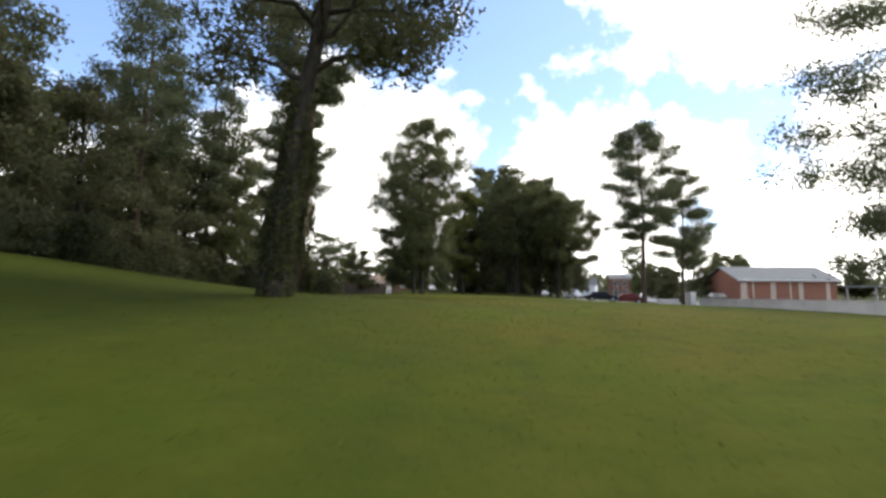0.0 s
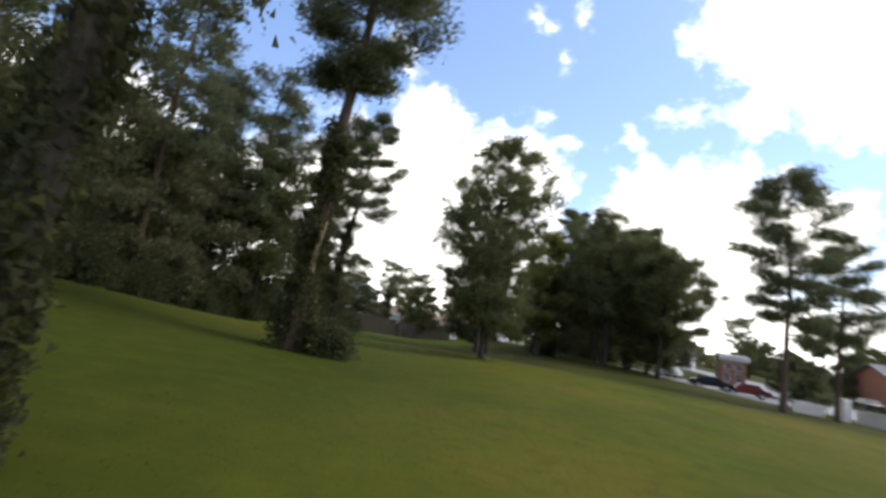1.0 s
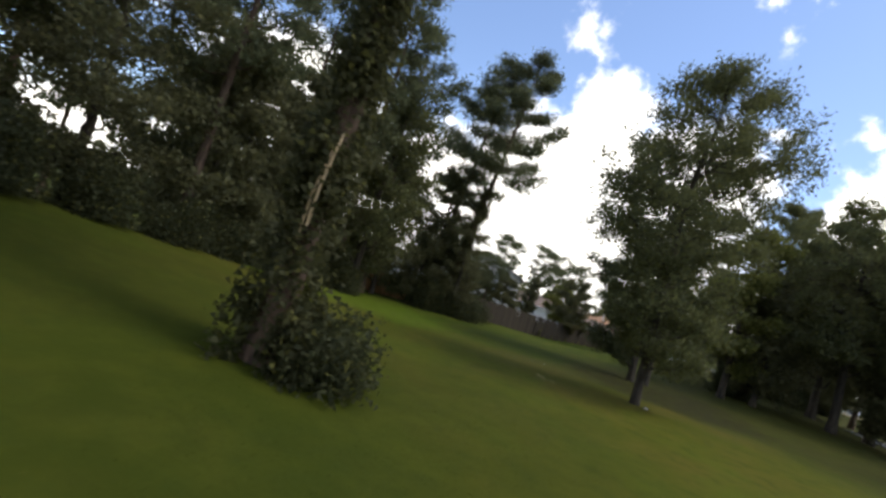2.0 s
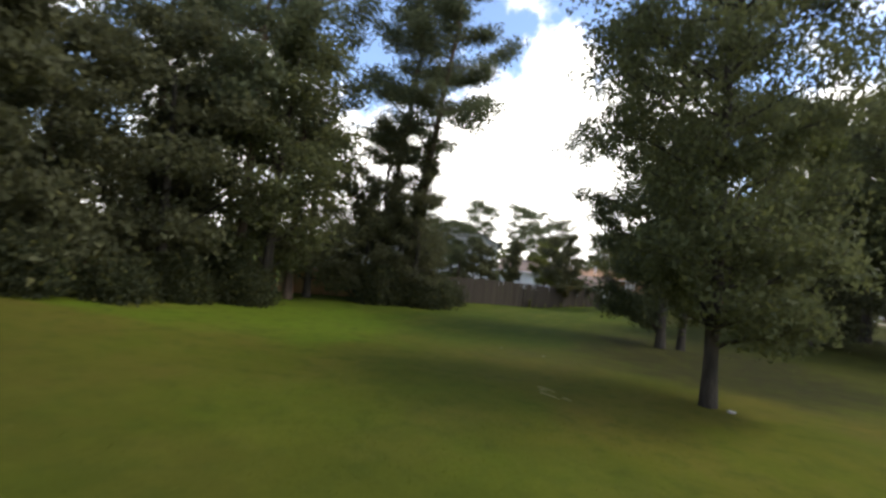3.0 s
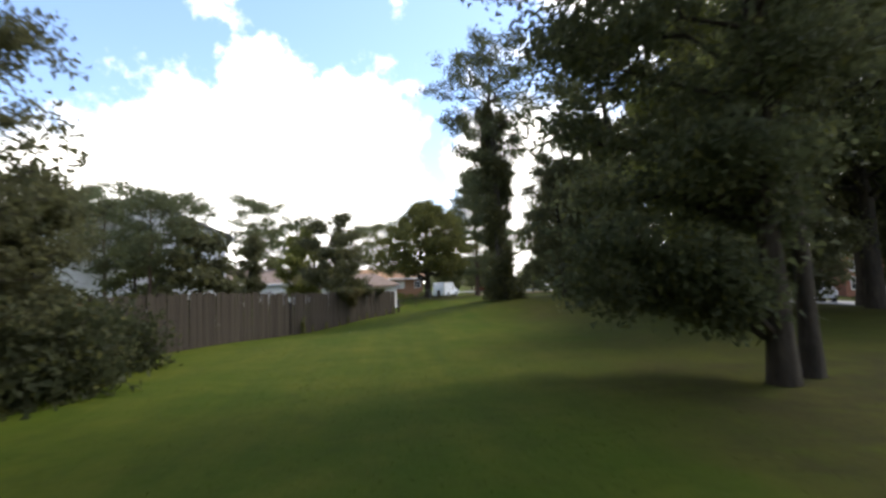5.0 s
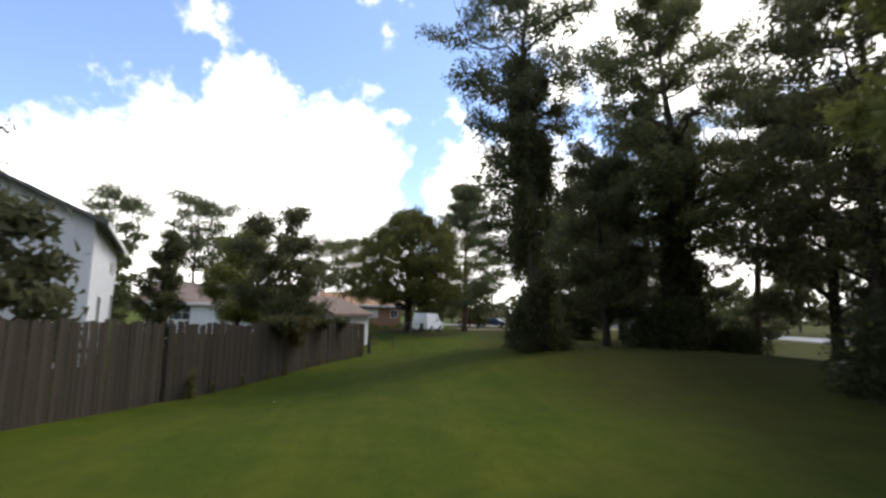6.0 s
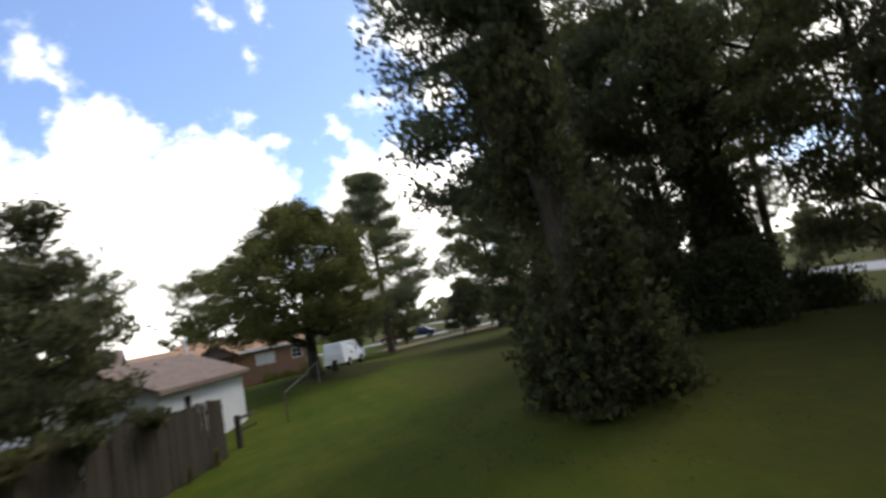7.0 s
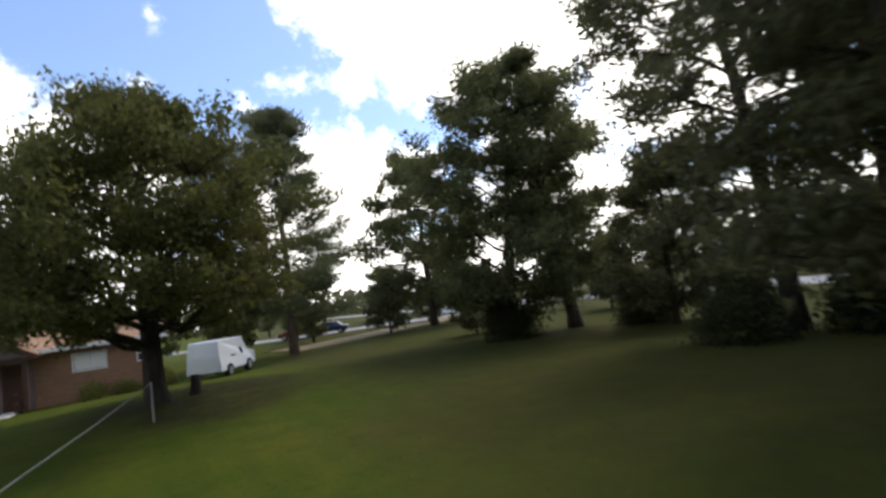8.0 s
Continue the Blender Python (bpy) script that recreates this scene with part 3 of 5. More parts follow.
strip("road", [(62, 14), (46, 42), (37, 62), (36, 84), (40, 110), (46, 150), (50, 260)], 8.0, ROAD, "pale worn asphalt road beyond the lawn")
strip("car_park", [(17.5, 80), (22, 73), (29, 70), (38, 70)], 9.0, ROAD, "pale asphalt parking bay beside the lawn", 0.04)
strip("cross_road", [(44, 128), (24, 134), (8, 142), (-10, 158)], 6.5, ROAD, "pale asphalt side road meeting the main road", 0.05)
strip("verge", [(34, 131.5), (20, 125.5), (11, 121.5), (3, 118.5)], 5.0, SAND, "dry sandy verge beside the side road", 0.05)


# ---- grass blades near the flight line ----
def grass_blades():
    rng = np.random.default_rng(5)
    n = 75000
    y = rng.uniform(-1, 100, n)
    line = np.interp(y, [0, 9, 18, 28, 35, 45, 62, 72, 100], [0.3, 0.3, -0.4, -2.6, -6.5, -9.6, -8.9, -6.4, -3])
    x = line + rng.normal(0, 3.4, n)
    z = np.array([land(a, b) for a, b in zip(x, y)])
    h = rng.uniform(0.015, 0.04, n)
    ang = rng.uniform(0, 2 * np.pi, n)
    w = rng.uniform(0.006, 0.014, n)
    lx, ly = rng.normal(0, 0.06, n), rng.normal(0, 0.06, n)
    base = np.column_stack([x, y, z - 0.01])
    side = np.column_stack([np.cos(ang) * w, np.sin(ang) * w, np.zeros(n)])
    tip = np.column_stack([lx, ly, h])
    v = np.stack([base - side, base + side, base + tip], axis=1)
    ob = new("grass", loose("grass", v, BLADE))
    tagged(ob, "short mown green grass blades with straw bits", "grass", kind="stuff")


grass_blades()


# ---- trees: the lawn ----
plant(broadleaf("park_tree", 11, 17.5, 0.27, 6.2, [(0, 3.6), (0.2, 4.8), (0.6, 4.6), (1, 2.0)], DARK_LEAF, 33000, 0.19, 22, (2.0, 0.6), clump=0.68, ivy=(5.0, 0.22, 7000, 0.10, 0.25)),
      -4.6, 12.7, 0, label="tall leaning tree with creeper round its trunk")
pine_b = pine("pine_tree", 12, 20.0, 0.33, 10.2, [(0, 1.4), (0.25, 2.8), (0.5, 3.4), (0.8, 3.0), (1, 1.2)], 30000, 0.30, 38, (1.2, 0.0), ivy=(8.5, 1.1, 12000, 0.14, 0.24), clump=0.42)
plant(pine_b, -8.0, 26.8, label="tall pine with thick creeper skirt and bare vines")
plant(broadleaf("oak_tree", 13, 15.0, 0.17, 1.9, [(0, 1.6), (0.1, 2.1), (0.3, 2.7), (0.45, 3.5), (0.66, 3.9), (0.82, 3.2), (0.92, 1.9), (1, 0.7)], OAK_LEAF, 35000, 0.17, 54, (-0.9, 0.9), clump=0.47, flat=0.95, drift=(0.5, -0.9)),
      -1.8, 41.3, 0, label="leafy oak with low boughs on the lawn")
plant(broadleaf("twin_trunk_tree", 14, 15.5, 0.21, 1.0, [(0, 1.1), (0.12, 1.7), (0.4, 3.1), (0.75, 4.7), (1, 2.8)], BOUGH_LEAF, 41000, 0.19, 40, (-0.2, 0.2), clump=0.6, second=(0.85, 0.35, 0.7, 0.5), drift=(-2.0, 1.2)),
      -3.0, 53.4, 0, label="large tree with two trunks and drooping boughs")
plant(broadleaf("ivy_tree", 15, 16.2, 0.32, 3.5, [(0, 1.2), (0.3, 1.9), (0.5, 2.5), (0.72, 3.5), (0.9, 2.9), (1, 1.2)], BOUGH_LEAF, 23000, 0.17, 42, (0.1, 1.6), drift=(-0.3, 3.2), clump=0.46, ivy=(11.5, 0.95, 42000, 0.105, 0.55)),
      -3.0, 73.7, 0, label="tree clad in dark creeper like a column")
plant(broadleaf("ivy_tree", 16, 20.3, 0.40, 5.6, [(0, 3.0), (0.3, 4.4), (0.6, 4.4), (0.85, 2.7), (1, 1.0)], OAK_LEAF, 34000, 0.22, 36, (-0.5, 0.2), clump=0.58, ivy=(11.0, 1.3, 16000, 0.22, 0.6)),
      7.2, 80.0, 0, label="broad tree with creeper-clad trunk in the shade")
plant(broadleaf("park_tree", 17, 15.4, 0.30, 4.6, [(0, 3.2), (0.3, 5.2), (0.6, 5.6), (0.85, 4.0), (1, 1.6)], OAK_LEAF, 21000, 0.28, 34, clump=0.62, flat=0.9),
      9.5, 63.2, 0, label="rounded oak near the road")
plant(broadleaf("park_tree", 18, 6.6, 0.2, 0.9, [(0, 2.2), (0.3, 3.0), (0.7, 2.7), (1, 1.1)], DARK_LEAF, 11000, 0.26, 20, clump=0.58, flat=1.0),
      13.7, 63.2, 0, label="dark dense low tree beside the rounded oak")
plant(broadleaf("park_tree", 51, 13.0, 0.22, 4.2, [(0, 2.3), (0.3, 3.5), (0.7, 3.5), (1, 1.3)], OAK_LEAF, 15000, 0.27, 26, (0.4, -0.4), clump=0.6, flat=0.9),
      14.1, 60.7, 0, label="slim leafy tree near the road")
plant(broadleaf("park_tree", 50, 9.4, 0.22, 0.9, [(0, 2.0), (0.3, 2.8), (0.7, 2.3), (1, 0.9)], DARK_LEAF, 13000, 0.26, 22, clump=0.58, flat=1.0),
      4.7, 63.0, 0, label="dark dense tree behind the oak")
plant(broadleaf("park_tree", 19, 12.5, 0.26, 2.2, [(0, 2.0), (0.4, 3.4), (0.8, 2.6), (1, 1.0)], GUM_LEAF, 13000, 0.31, 16, clump=0.7),
      2.6, 62.5, 0, label="slender leafy tree behind the oak")
plant(broadleaf("park_tree", 20, 15.0, 0.34, 1.6, [(0, 3.0), (0.25, 4.6), (0.6, 4.8), (0.85, 3.2), (1, 1.4)], OAK_LEAF, 40000, 0.24, 30, (1.6, -0.8), clump=0.7),
      10.6, 99.4, 0, label="tall spreading oak with forked trunk")
plant(broadleaf("park_tree", 21, 16.5, 0.36, 1.8, [(0, 3.6), (0.3, 5.6), (0.7, 5.0), (1, 1.8)], OAK_LEAF, 17000, 0.40, 26, clump=0.85),
      17.2, 119.6, 0, label="leafy tree beside the side road")
plant(broadleaf("park_tree", 35, 12.8, 0.36, 3.8, [(0, 2.2), (0.4, 3.4), (0.8, 3.0), (1, 1.4)], OAK_LEAF, 16000, 0.25, 16, (-1.7, 0.7), clump=0.62),
      14.2, 98.4, 0, label="leaning tree with a bare lower trunk beside the oak")
plant(broadleaf("yellow_green_tree", 22, 9.3, 0.34, 2.4, [(0, 3.8), (0.2, 5.3), (0.45, 5.3), (0.65, 4.0), (0.85, 1.9), (1, 0.5)], YELLOW_LEAF, 47000, 0.19, 50, (-0.4, 0.2), clump=0.56, drift=(-1.3, -0.3)),
      -5.4, 96.6, 0, label="yellow-green spreading tree before the brick house")
plant(pine("pine_tree", 23, 17.2, 0.30, 2.6, [(0, 3.6), (0.3, 3.9), (0.6, 2.9), (0.85, 1.9), (1, 0.8)], 30000, 0.36, 54, clump=0.46),
      2.9, 114.0, label="tall full pine by the side road")
plant(pine("pine_tree", 24, 18.2, 0.24, 6.5, [(0, 2.6), (0.4, 3.2), (0.75, 3.0), (1, 1.2)], 20000, 0.36, 32, clump=0.5),
      20.6, 51.1, label="tall pine with layered crown by the car park")
plant(pine("pine_tree", 25, 14.5, 0.2, 5.0, [(0, 2.6), (0.5, 2.8), (1, 0.9)], 12000, 0.36, 24, clump=0.45),
      26.5, 55.0, label="smaller pine by the car park")
plant(pine("pine_tree", 26, 17.0, 0.3, 3.2, [(0, 4.6), (0.4, 5.0), (0.8, 3.6), (1, 1.4)], 36000, 0.27, 46, clump=0.36, tilt=-0.42, deep=0.8),
      19.2, 17.6, label="grey-green pine at the lawn's edge")
plant(pine("pine_tree", 27, 20.5, 0.30, 10.5, [(0, 3.6), (0.3, 3.8), (0.7, 2.8), (1, 1.2)], 15000, 0.34, 19, (3.2, -0.8), clump=0.40, ivy=(10.5, 0.3, 6000, 0.15, 0.6)),
      -18.0, 55.2, label="tall sparse pine with level boughs")
plant(pine("pine_tree", 28, 19.5, 0.27, 9.0, [(0, 2.6), (0.5, 3.2), (1, 1.2)], 14000, 0.34, 26, (1.8, -0.8), clump=0.45, ivy=(8.5, 0.5, 6000, 0.15, 0.6)),
      -20.2, 56.0, label="tall pine above the thicket")
plant(pine("pine_tree", 29, 17.5, 0.24, 7.5, [(0, 2.2), (0.5, 3.0), (1, 1.2)], 12000, 0.36, 24, (1.4, 0.4), clump=0.45),
      16.0, 85.0, label="slim leaning pine in the shade")
plant(broadleaf("park_tree", 30, 16.0, 0.32, 3.0, [(0, 3.0), (0.3, 4.6), (0.7, 4.6), (1, 1.8)], DARK_LEAF, 20000, 0.25, 28, clump=0.62),
      11.6, 86.4, 0, label="dark spreading tree in the shade")
plant(broadleaf("park_tree", 31, 15.0, 0.30, 2.5, [(0, 3.0), (0.3, 4.4), (0.7, 4.2), (1, 1.6)], DARK_LEAF, 22000, 0.27, 18, clump=0.75),
      19.5, 76.5, 0, label="dark leafy tree toward the road")

# three trees added mostly out of view to shade the lawn on the right
plant(broadleaf("park_tree", 32, 16.0, 0.32, 3.5, [(0, 3.0), (0.3, 5.0), (0.7, 5.2), (1, 2.2)], DARK_LEAF, 24000, 0.26, 24, clump=0.66),
      10.0, 72.2, 0, label="added dark leafy tree that shades the lawn")
plant(broadleaf("park_tree", 39, 15.0, 0.32, 3.2, [(0, 3.0), (0.3, 4.6), (0.7, 4.8), (1, 2.0)], DARK_LEAF, 22000, 0.28, 22, clump=0.8),
      12.5, 66.5, 0, label="added dark leafy tree between road and lawn, for shade")
plant(broadleaf("park_tree", 33, 15.0, 0.32, 2.4, [(0, 3.2), (0.3, 4.6), (0.7, 4.6), (1, 1.8)], DARK_LEAF, 19000, 0.28, 24, clump=0.75),
      15.5, 79.0, 0, label="added dense dark tree that shades the lawn")

plant(broadleaf("understorey_tree", 38, 10.5, 0.2, 1.5, [(0, 2.2), (0.3, 2.7), (0.7, 2.4), (1, 1.0)], DARK_LEAF, 18000, 0.2, 26, (-0.3, -0.2), clump=0.58),
      3.2, 80.4, 0, label="dark drooping tree between the creeper-clad trees")
plant(broadleaf("understorey_tree", 40, 7.5, 0.16, 0.8, [(0, 2.0), (0.3, 2.8), (0.7, 2.4), (1, 0.9)], DARK_LEAF, 15000, 0.22, 24, (0.2, -0.2), clump=0.55),
      14.6, 92.6, 0, label="low dark tree in the shade toward the road")
plant(broadleaf("airy_tree", 34, 9.0, 0.2, 1.4, [(0, 1.4), (0.35, 1.9), (0.7, 1.5), (1, 0.6)], DARK_LEAF, 6500, 0.16, 22, (-0.3, 0), clump=0.38),
      -17.2, 55.0, 0, label="airy leafy tree beside the thicket")

plant(broadleaf("airy_tree", 37, 5.8, 0.16, 0.9, [(0, 1.3), (0.35, 1.7), (0.7, 1.3), (1, 0.6)], DARK_LEAF, 3200, 0.17, 20, (0.3, 0), clump=0.42),
      -19.4, 60.6, 0, label="airy leafy tree above the hedge")
plant(broadleaf("airy_tree", 36, 11.5, 0.2, 1.0, [(0, 1.7), (0.35, 2.2), (0.7, 1.9), (1, 0.7)], DARK_LEAF, 15000, 0.18, 26, (0.2, 0), clump=0.5),
      -19.6, 54.6, 0, label="airy leafy tree with low boughs by the pine")

# ---- woodland on the left of the flight: two kinds copied ----
WOODS = [
    broadleaf("woodland_tree", 41, 12.0, 0.26, 1.2, [(0, 3.0), (0.3, 4.0), (0.7, 3.4), (1, 1.3)], DARK_LEAF, 14500, 0.26, 18, clump=0.85, parts=False),
    broadleaf("woodland_tree", 42, 14.0, 0.28, 2.0, [(0, 2.6), (0.4, 3.8), (0.8, 3.2), (1, 1.2)], OAK_LEAF, 13500, 0.26, 18, clump=0.85, parts=False),
    pine("woodland_pine", 43, 19.5, 0.26, 8.0, [(0, 2.2), (0.4, 3.2), (0.8, 2.8), (1, 1.0)], 8500, 0.42, 26, clump=0.5, parts=False),
    broadleaf("woodland_tree", 44, 9.0, 0.18, 0.5, [(0, 2.6), (0.4, 3.0), (1, 1.0)], DARK_LEAF, 13000, 0.25, 16, clump=0.75, parts=False),
]
# the woodland edge
WOOD_SPOTS = [
    (-24, 4, 0, 1.0), (-20, 9, 3, 1.0), (-23, 12, 1, 1.0), (-27, 8, 2, 1.0), (-20.5, 16, 0, 0.95), (-25, 18, 2, 1.05), (-21, 22, 3, 1.1), (-24, 25, 1, 1.0),
    (-21.5, 29, 0, 0.9), (-22, 35, 3, 1.15), (-24, 38, 0, 0.85), (-28, 37, 1, 1.0), (-22.5, 42, 0, 1.0), (-26.5, 44, 2, 1.0), (-25.8, 45.5, 3, 1.1), (-32, 30, 2, 1.1),
    (-33, 41, 0, 1.0), (-30, 1, 2, 1.0),
]
# the thicket before the fence
THICKET_SPOTS = [
    (-34, 50, 1, 0.9), (-19, -2, 0, 1.0), (-26, -5, 1, 1.0), (-18.8, 55.5, 3, 0.7), (-22.0, 51.0, 0, 0.85), (-20.4, 46.0, 1, 0.95), (-21.5, 45.2, 2, 1.0), (-20.5, 33, 2, 0.95),
    (-22, 19, 2, 0.9), (-20.2, 60.5, 3, 0.42), (-19.6, 53.2, 3, 0.7), (-24.2, 46.8, 0, 0.95), (-17.2, 57.3, 3, 0.5), (-28.5, 48.5, 2, 1.0), (-21.5, 48.8, 2, 0.9),
]
used = set()
for k, (x, y, kind, s) in enumerate(WOOD_SPOTS + THICKET_SPOTS):
    lab = ("tall pine in the dark woodland edge" if kind == 2 else "dark leafy tree in the woodland edge")
    plant(WOODS[kind], x, y, (k * 67) % 360, s, lab, "tree", "woodland trees", copy=kind in used)
    used.add(kind)
BUSHES = [
    shrub("thicket_bush", 51, 1.7, 2.2, BUSH_LEAF, 8000, 0.15),
    shrub("thicket_bush", 52, 1.3, 1.5, BUSH_LEAF, 5500, 0.13),
]
BSPOTS = [(-19, 3, 0), (-18.6, 12, 0), (-18.8, 19.5, 1), (-19, 25.5, 0), (-19.4, 32, 0), (-20, 38.5, 1), (-20.2, 44.5, 0), (-18.8, 53.6, 0), (-17.6, 55.0, 0), (-17.0, 57.2, 0), (-17.0, 59.2, 1),
          (-16.5, 55.9, 1), (8.8, 86.5, 0), (10.2, 99.0, 0), (15.8, 95.0, 1), (5.2, 78.6, 0), (-7.0, 27.4, 1), (-18.8, 15.5, 1), (-19.6, 29, 0), (3.4, 66.0, 0), (9.5, 79, 1), (-19.1, 7.6, 0), (-19.3, 22.3, 0), (-20.3, 35.3, 0), (-20.6, 41.5, 0), (11, 84, 0)]
usedb = set()
for k, (x, y, kind) in enumerate(BSPOTS):
    plant(BUSHES[kind], x, y, (k * 83) % 360, 0.9 + 0.08 * (k % 4), "dark dense bush at the edge of the lawn", "bush", "thicket bushes", copy=kind in usedb)
    usedb.add(kind)

# ---- far trees ----
FAR = [
    broadleaf("far_tree", 61, 11.0, 0.24, 1.6, [(0, 2.6), (0.4, 4.2), (0.8, 3.2), (1, 1.2)], OAK_LEAF, 3900, 0.54, 14, clump=0.9, parts=False),
    pine("far_pine", 62, 16.0, 0.26, 7.6, [(0, 1.6), (0.25, 3.2), (0.6, 4.0), (0.85, 3.2), (1, 1.6)], 5600, 0.56, 26, clump=0.62, parts=False),
    broadleaf("far_tree", 63, 8.5, 0.2, 1.0, [(0, 2.6), (0.4, 3.6), (1, 1.2)], DARK_LEAF, 3600, 0.54, 12, clump=0.9, parts=False),
]
# behind the gardens and houses
GARDEN_SPOTS = [
    (-31, 104, 0, 0.62), (-26, 110, 1, 0.78), (-35, 112, 1, 1.05), (-22, 104, 0, 0.8), (-14, 124, 1, 0.85), (-10, 116, 1, 0.8), (-29.3, 135, 1, 0.95), (-19.8, 68.5, 1, 0.5),
    (-21.6, 71.2, 0, 0.68), (-18.3, 70.6, 2, 0.6), (-24, 73, 1, 0.53), (-40, 100, 1, 1.0), (-44, 84, 0, 1.0), (-38, 74, 2, 1.0), (-28, 76, 2, 0.7), (-24, 128, 1, 1.0),
    (-5, 128, 0, 0.9), (1, 126, 0, 1.0), (8, 134, 0, 1.0), (16, 150, 1, 1.0), (26, 152, 0, 1.2), (34, 146, 1, 1.0), (22, 118, 2, 1.0), (23.5, 104, 2, 1.0),
]
# along the roads
STREET_SPOTS = [
    (27, 112, 0, 0.9), (52, 130, 0, 1.2), (60, 118, 1, 1.1), (48, 104, 2, 1.1), (54, 96, 0, 1.0), (26, 96, 2, 0.9), (33, 76, 2, 1.0), (30.5, 66, 2, 0.9),
    (60, 100, 0, 1.2), (56, 99, 0, 1.25), (52, 94, 0, 0.9), (70, 84, 2, 1.2), (76, 80, 0, 1.2), (82, 60, 0, 1.3), (84, 44, 1, 1.2), (78, 30, 0, 1.2),
    (-52, 60, 0, 1.1), (-48, 40, 1, 1.2), (-50, 20, 0, 1.2), (-18, 140, 0, 1.1), (2, 155, 1, 1.0), (44, 165, 0, 1.2), (62, 160, 1, 1.2), (-32, 90, 2, 0.9),
]
# round the outside
OUTER_SPOTS = [
    (20, 126, 2, 0.8), (-30, -20, 0, 1.3), (0, -30, 0, 1.3), (30, -28, 1, 1.2), (52, -6, 0, 1.2), (-0.5, 116, 0, 0.9), (7, 124, 0, 0.9), (12, 118, 2, 0.9),
    (11.5, 104, 2, 0.6), (50, 118, 0, 1.1), (56, 140, 0, 1.2), (66, 132, 1, 1.2), (64, 108, 2, 1.1), (47, 90, 2, 1.0), (30, 160, 0, 1.2), (10, 160, 0, 1.1),
    (-8, 136, 2, 1.0), (72, 120, 0, 1.2),
]
usedf = set()
for k, (x, y, kind, s) in enumerate(GARDEN_SPOTS + STREET_SPOTS + OUTER_SPOTS):
    lab = "distant pine above the roofs" if kind == 1 else "distant leafy tree in the neighbourhood"
    plant(FAR[kind], x, y, (k * 59) % 360, s, lab, "tree", "far trees", copy=kind in usedf)
    usedf.add(kind)


# distant wooded skyline all round
def skyline():
    rng = np.random.default_rng(77)
    n = 26000
    ang = rng.uniform(0, 2 * np.pi, n)
    dist = rng.uniform(230, 330, n)
    top = 9 + 5 * np.sin(ang * 23) * np.sin(ang * 7 + 1) + 3 * np.sin(ang * 61)
    c = np.column_stack([15 + dist * np.cos(ang), 50 + dist * np.sin(ang), rng.uniform(0, 1, n) * np.maximum(top, 4)])
    ob = new("far_woods", loose("far_woods", leaves(rng, c, 3.2, 0.8), DARK_LEAF))
    tagged(ob, "dark distant woods along the horizon", "woods", kind="stuff")


skyline()


# ---- buildings ----
def pierced(bm, length, height, thick, holes):
    """A wall along x from 0, its outer face at y = 0, with openings (x, z, width, height)."""
    xs = sorted({0, length, *[h[0] for h in holes], *[h[0] + h[2] for h in holes]})
    zs = sorted({0, height, *[h[1] for h in holes], *[h[1] + h[3] for h in holes]})
    nx, nz = len(xs) - 1, len(zs) - 1
    solid = {(i, j) for i in range(nx) for j in range(nz)
             if not any(h[0] - 1e-4 <= xs[i] and xs[i + 1] <= h[0] + h[2] + 1e-4 and h[1] - 1e-4 <= zs[j] and zs[j + 1] <= h[1] + h[3] + 1e-4 for h in holes)}
    verts = {}

    def vert(i, j, k):
        if (i, j, k) not in verts:
            verts[i, j, k] = bm.verts.new((xs[i], thick * k, zs[j]))
        return verts[i, j, k]

    for i, j in solid:
        bm.faces.new([vert(*c, 0) for c in ((i, j), (i + 1, j), (i + 1, j + 1), (i, j + 1))])
        bm.faces.new([vert(*c, 1) for c in ((i, j + 1), (i + 1, j + 1), (i + 1, j), (i, j))])
        for (di, dj), (p, q) in {(-1, 0): ((i, j + 1), (i, j)), (1, 0): ((i + 1, j), (i + 1, j + 1)), (0, -1): ((i, j), (i + 1, j)), (0, 1): ((i + 1, j + 1), (i, j + 1))}.items():
            if (i + di, j + dj) not in solid:
                bm.faces.new([vert(*p, 0), vert(*p, 1), vert(*q, 1), vert(*q, 0)])
    bmesh.ops.recalc_face_normals(bm, faces=bm.faces)
    return bm


def window(parent, m, x, z, w, h, cols=2, rows=2, depth=0.1):
    win = new("window")
    win.parent = parent
    win.matrix_basis = m @ pose(x, 0, z)
    bm = bmesh.new()
    t = 0.07
    for d in ((-t, -0.03, -t, 0, depth, h + t), (w, -0.03, -t, w + t, depth, h + t), (0, -0.03, h, w, depth, h + t), (-0.0, -0.05, -t, w, depth, 0)):
        box(bm, *d)
    part("frame", bm, TRIM, win, "white window frame")
    bm = bmesh.new()
    for i in range(1, cols):
        box(bm, w * i / cols - 0.02, 0.03, 0, w * i / cols + 0.02, 0.06, h)
    for j in range(1, rows):
        box(bm, 0, 0.032, h * j / rows - 0.02, w, 0.058, h * j / rows + 0.02)
    if cols * rows > 1:
        part("glazing_bar", bm, TRIM, win)
    part("pane", boxed(0, 0.065, 0, w, 0.08, h), GLASS, win, "dark reflecting glass")
    return win


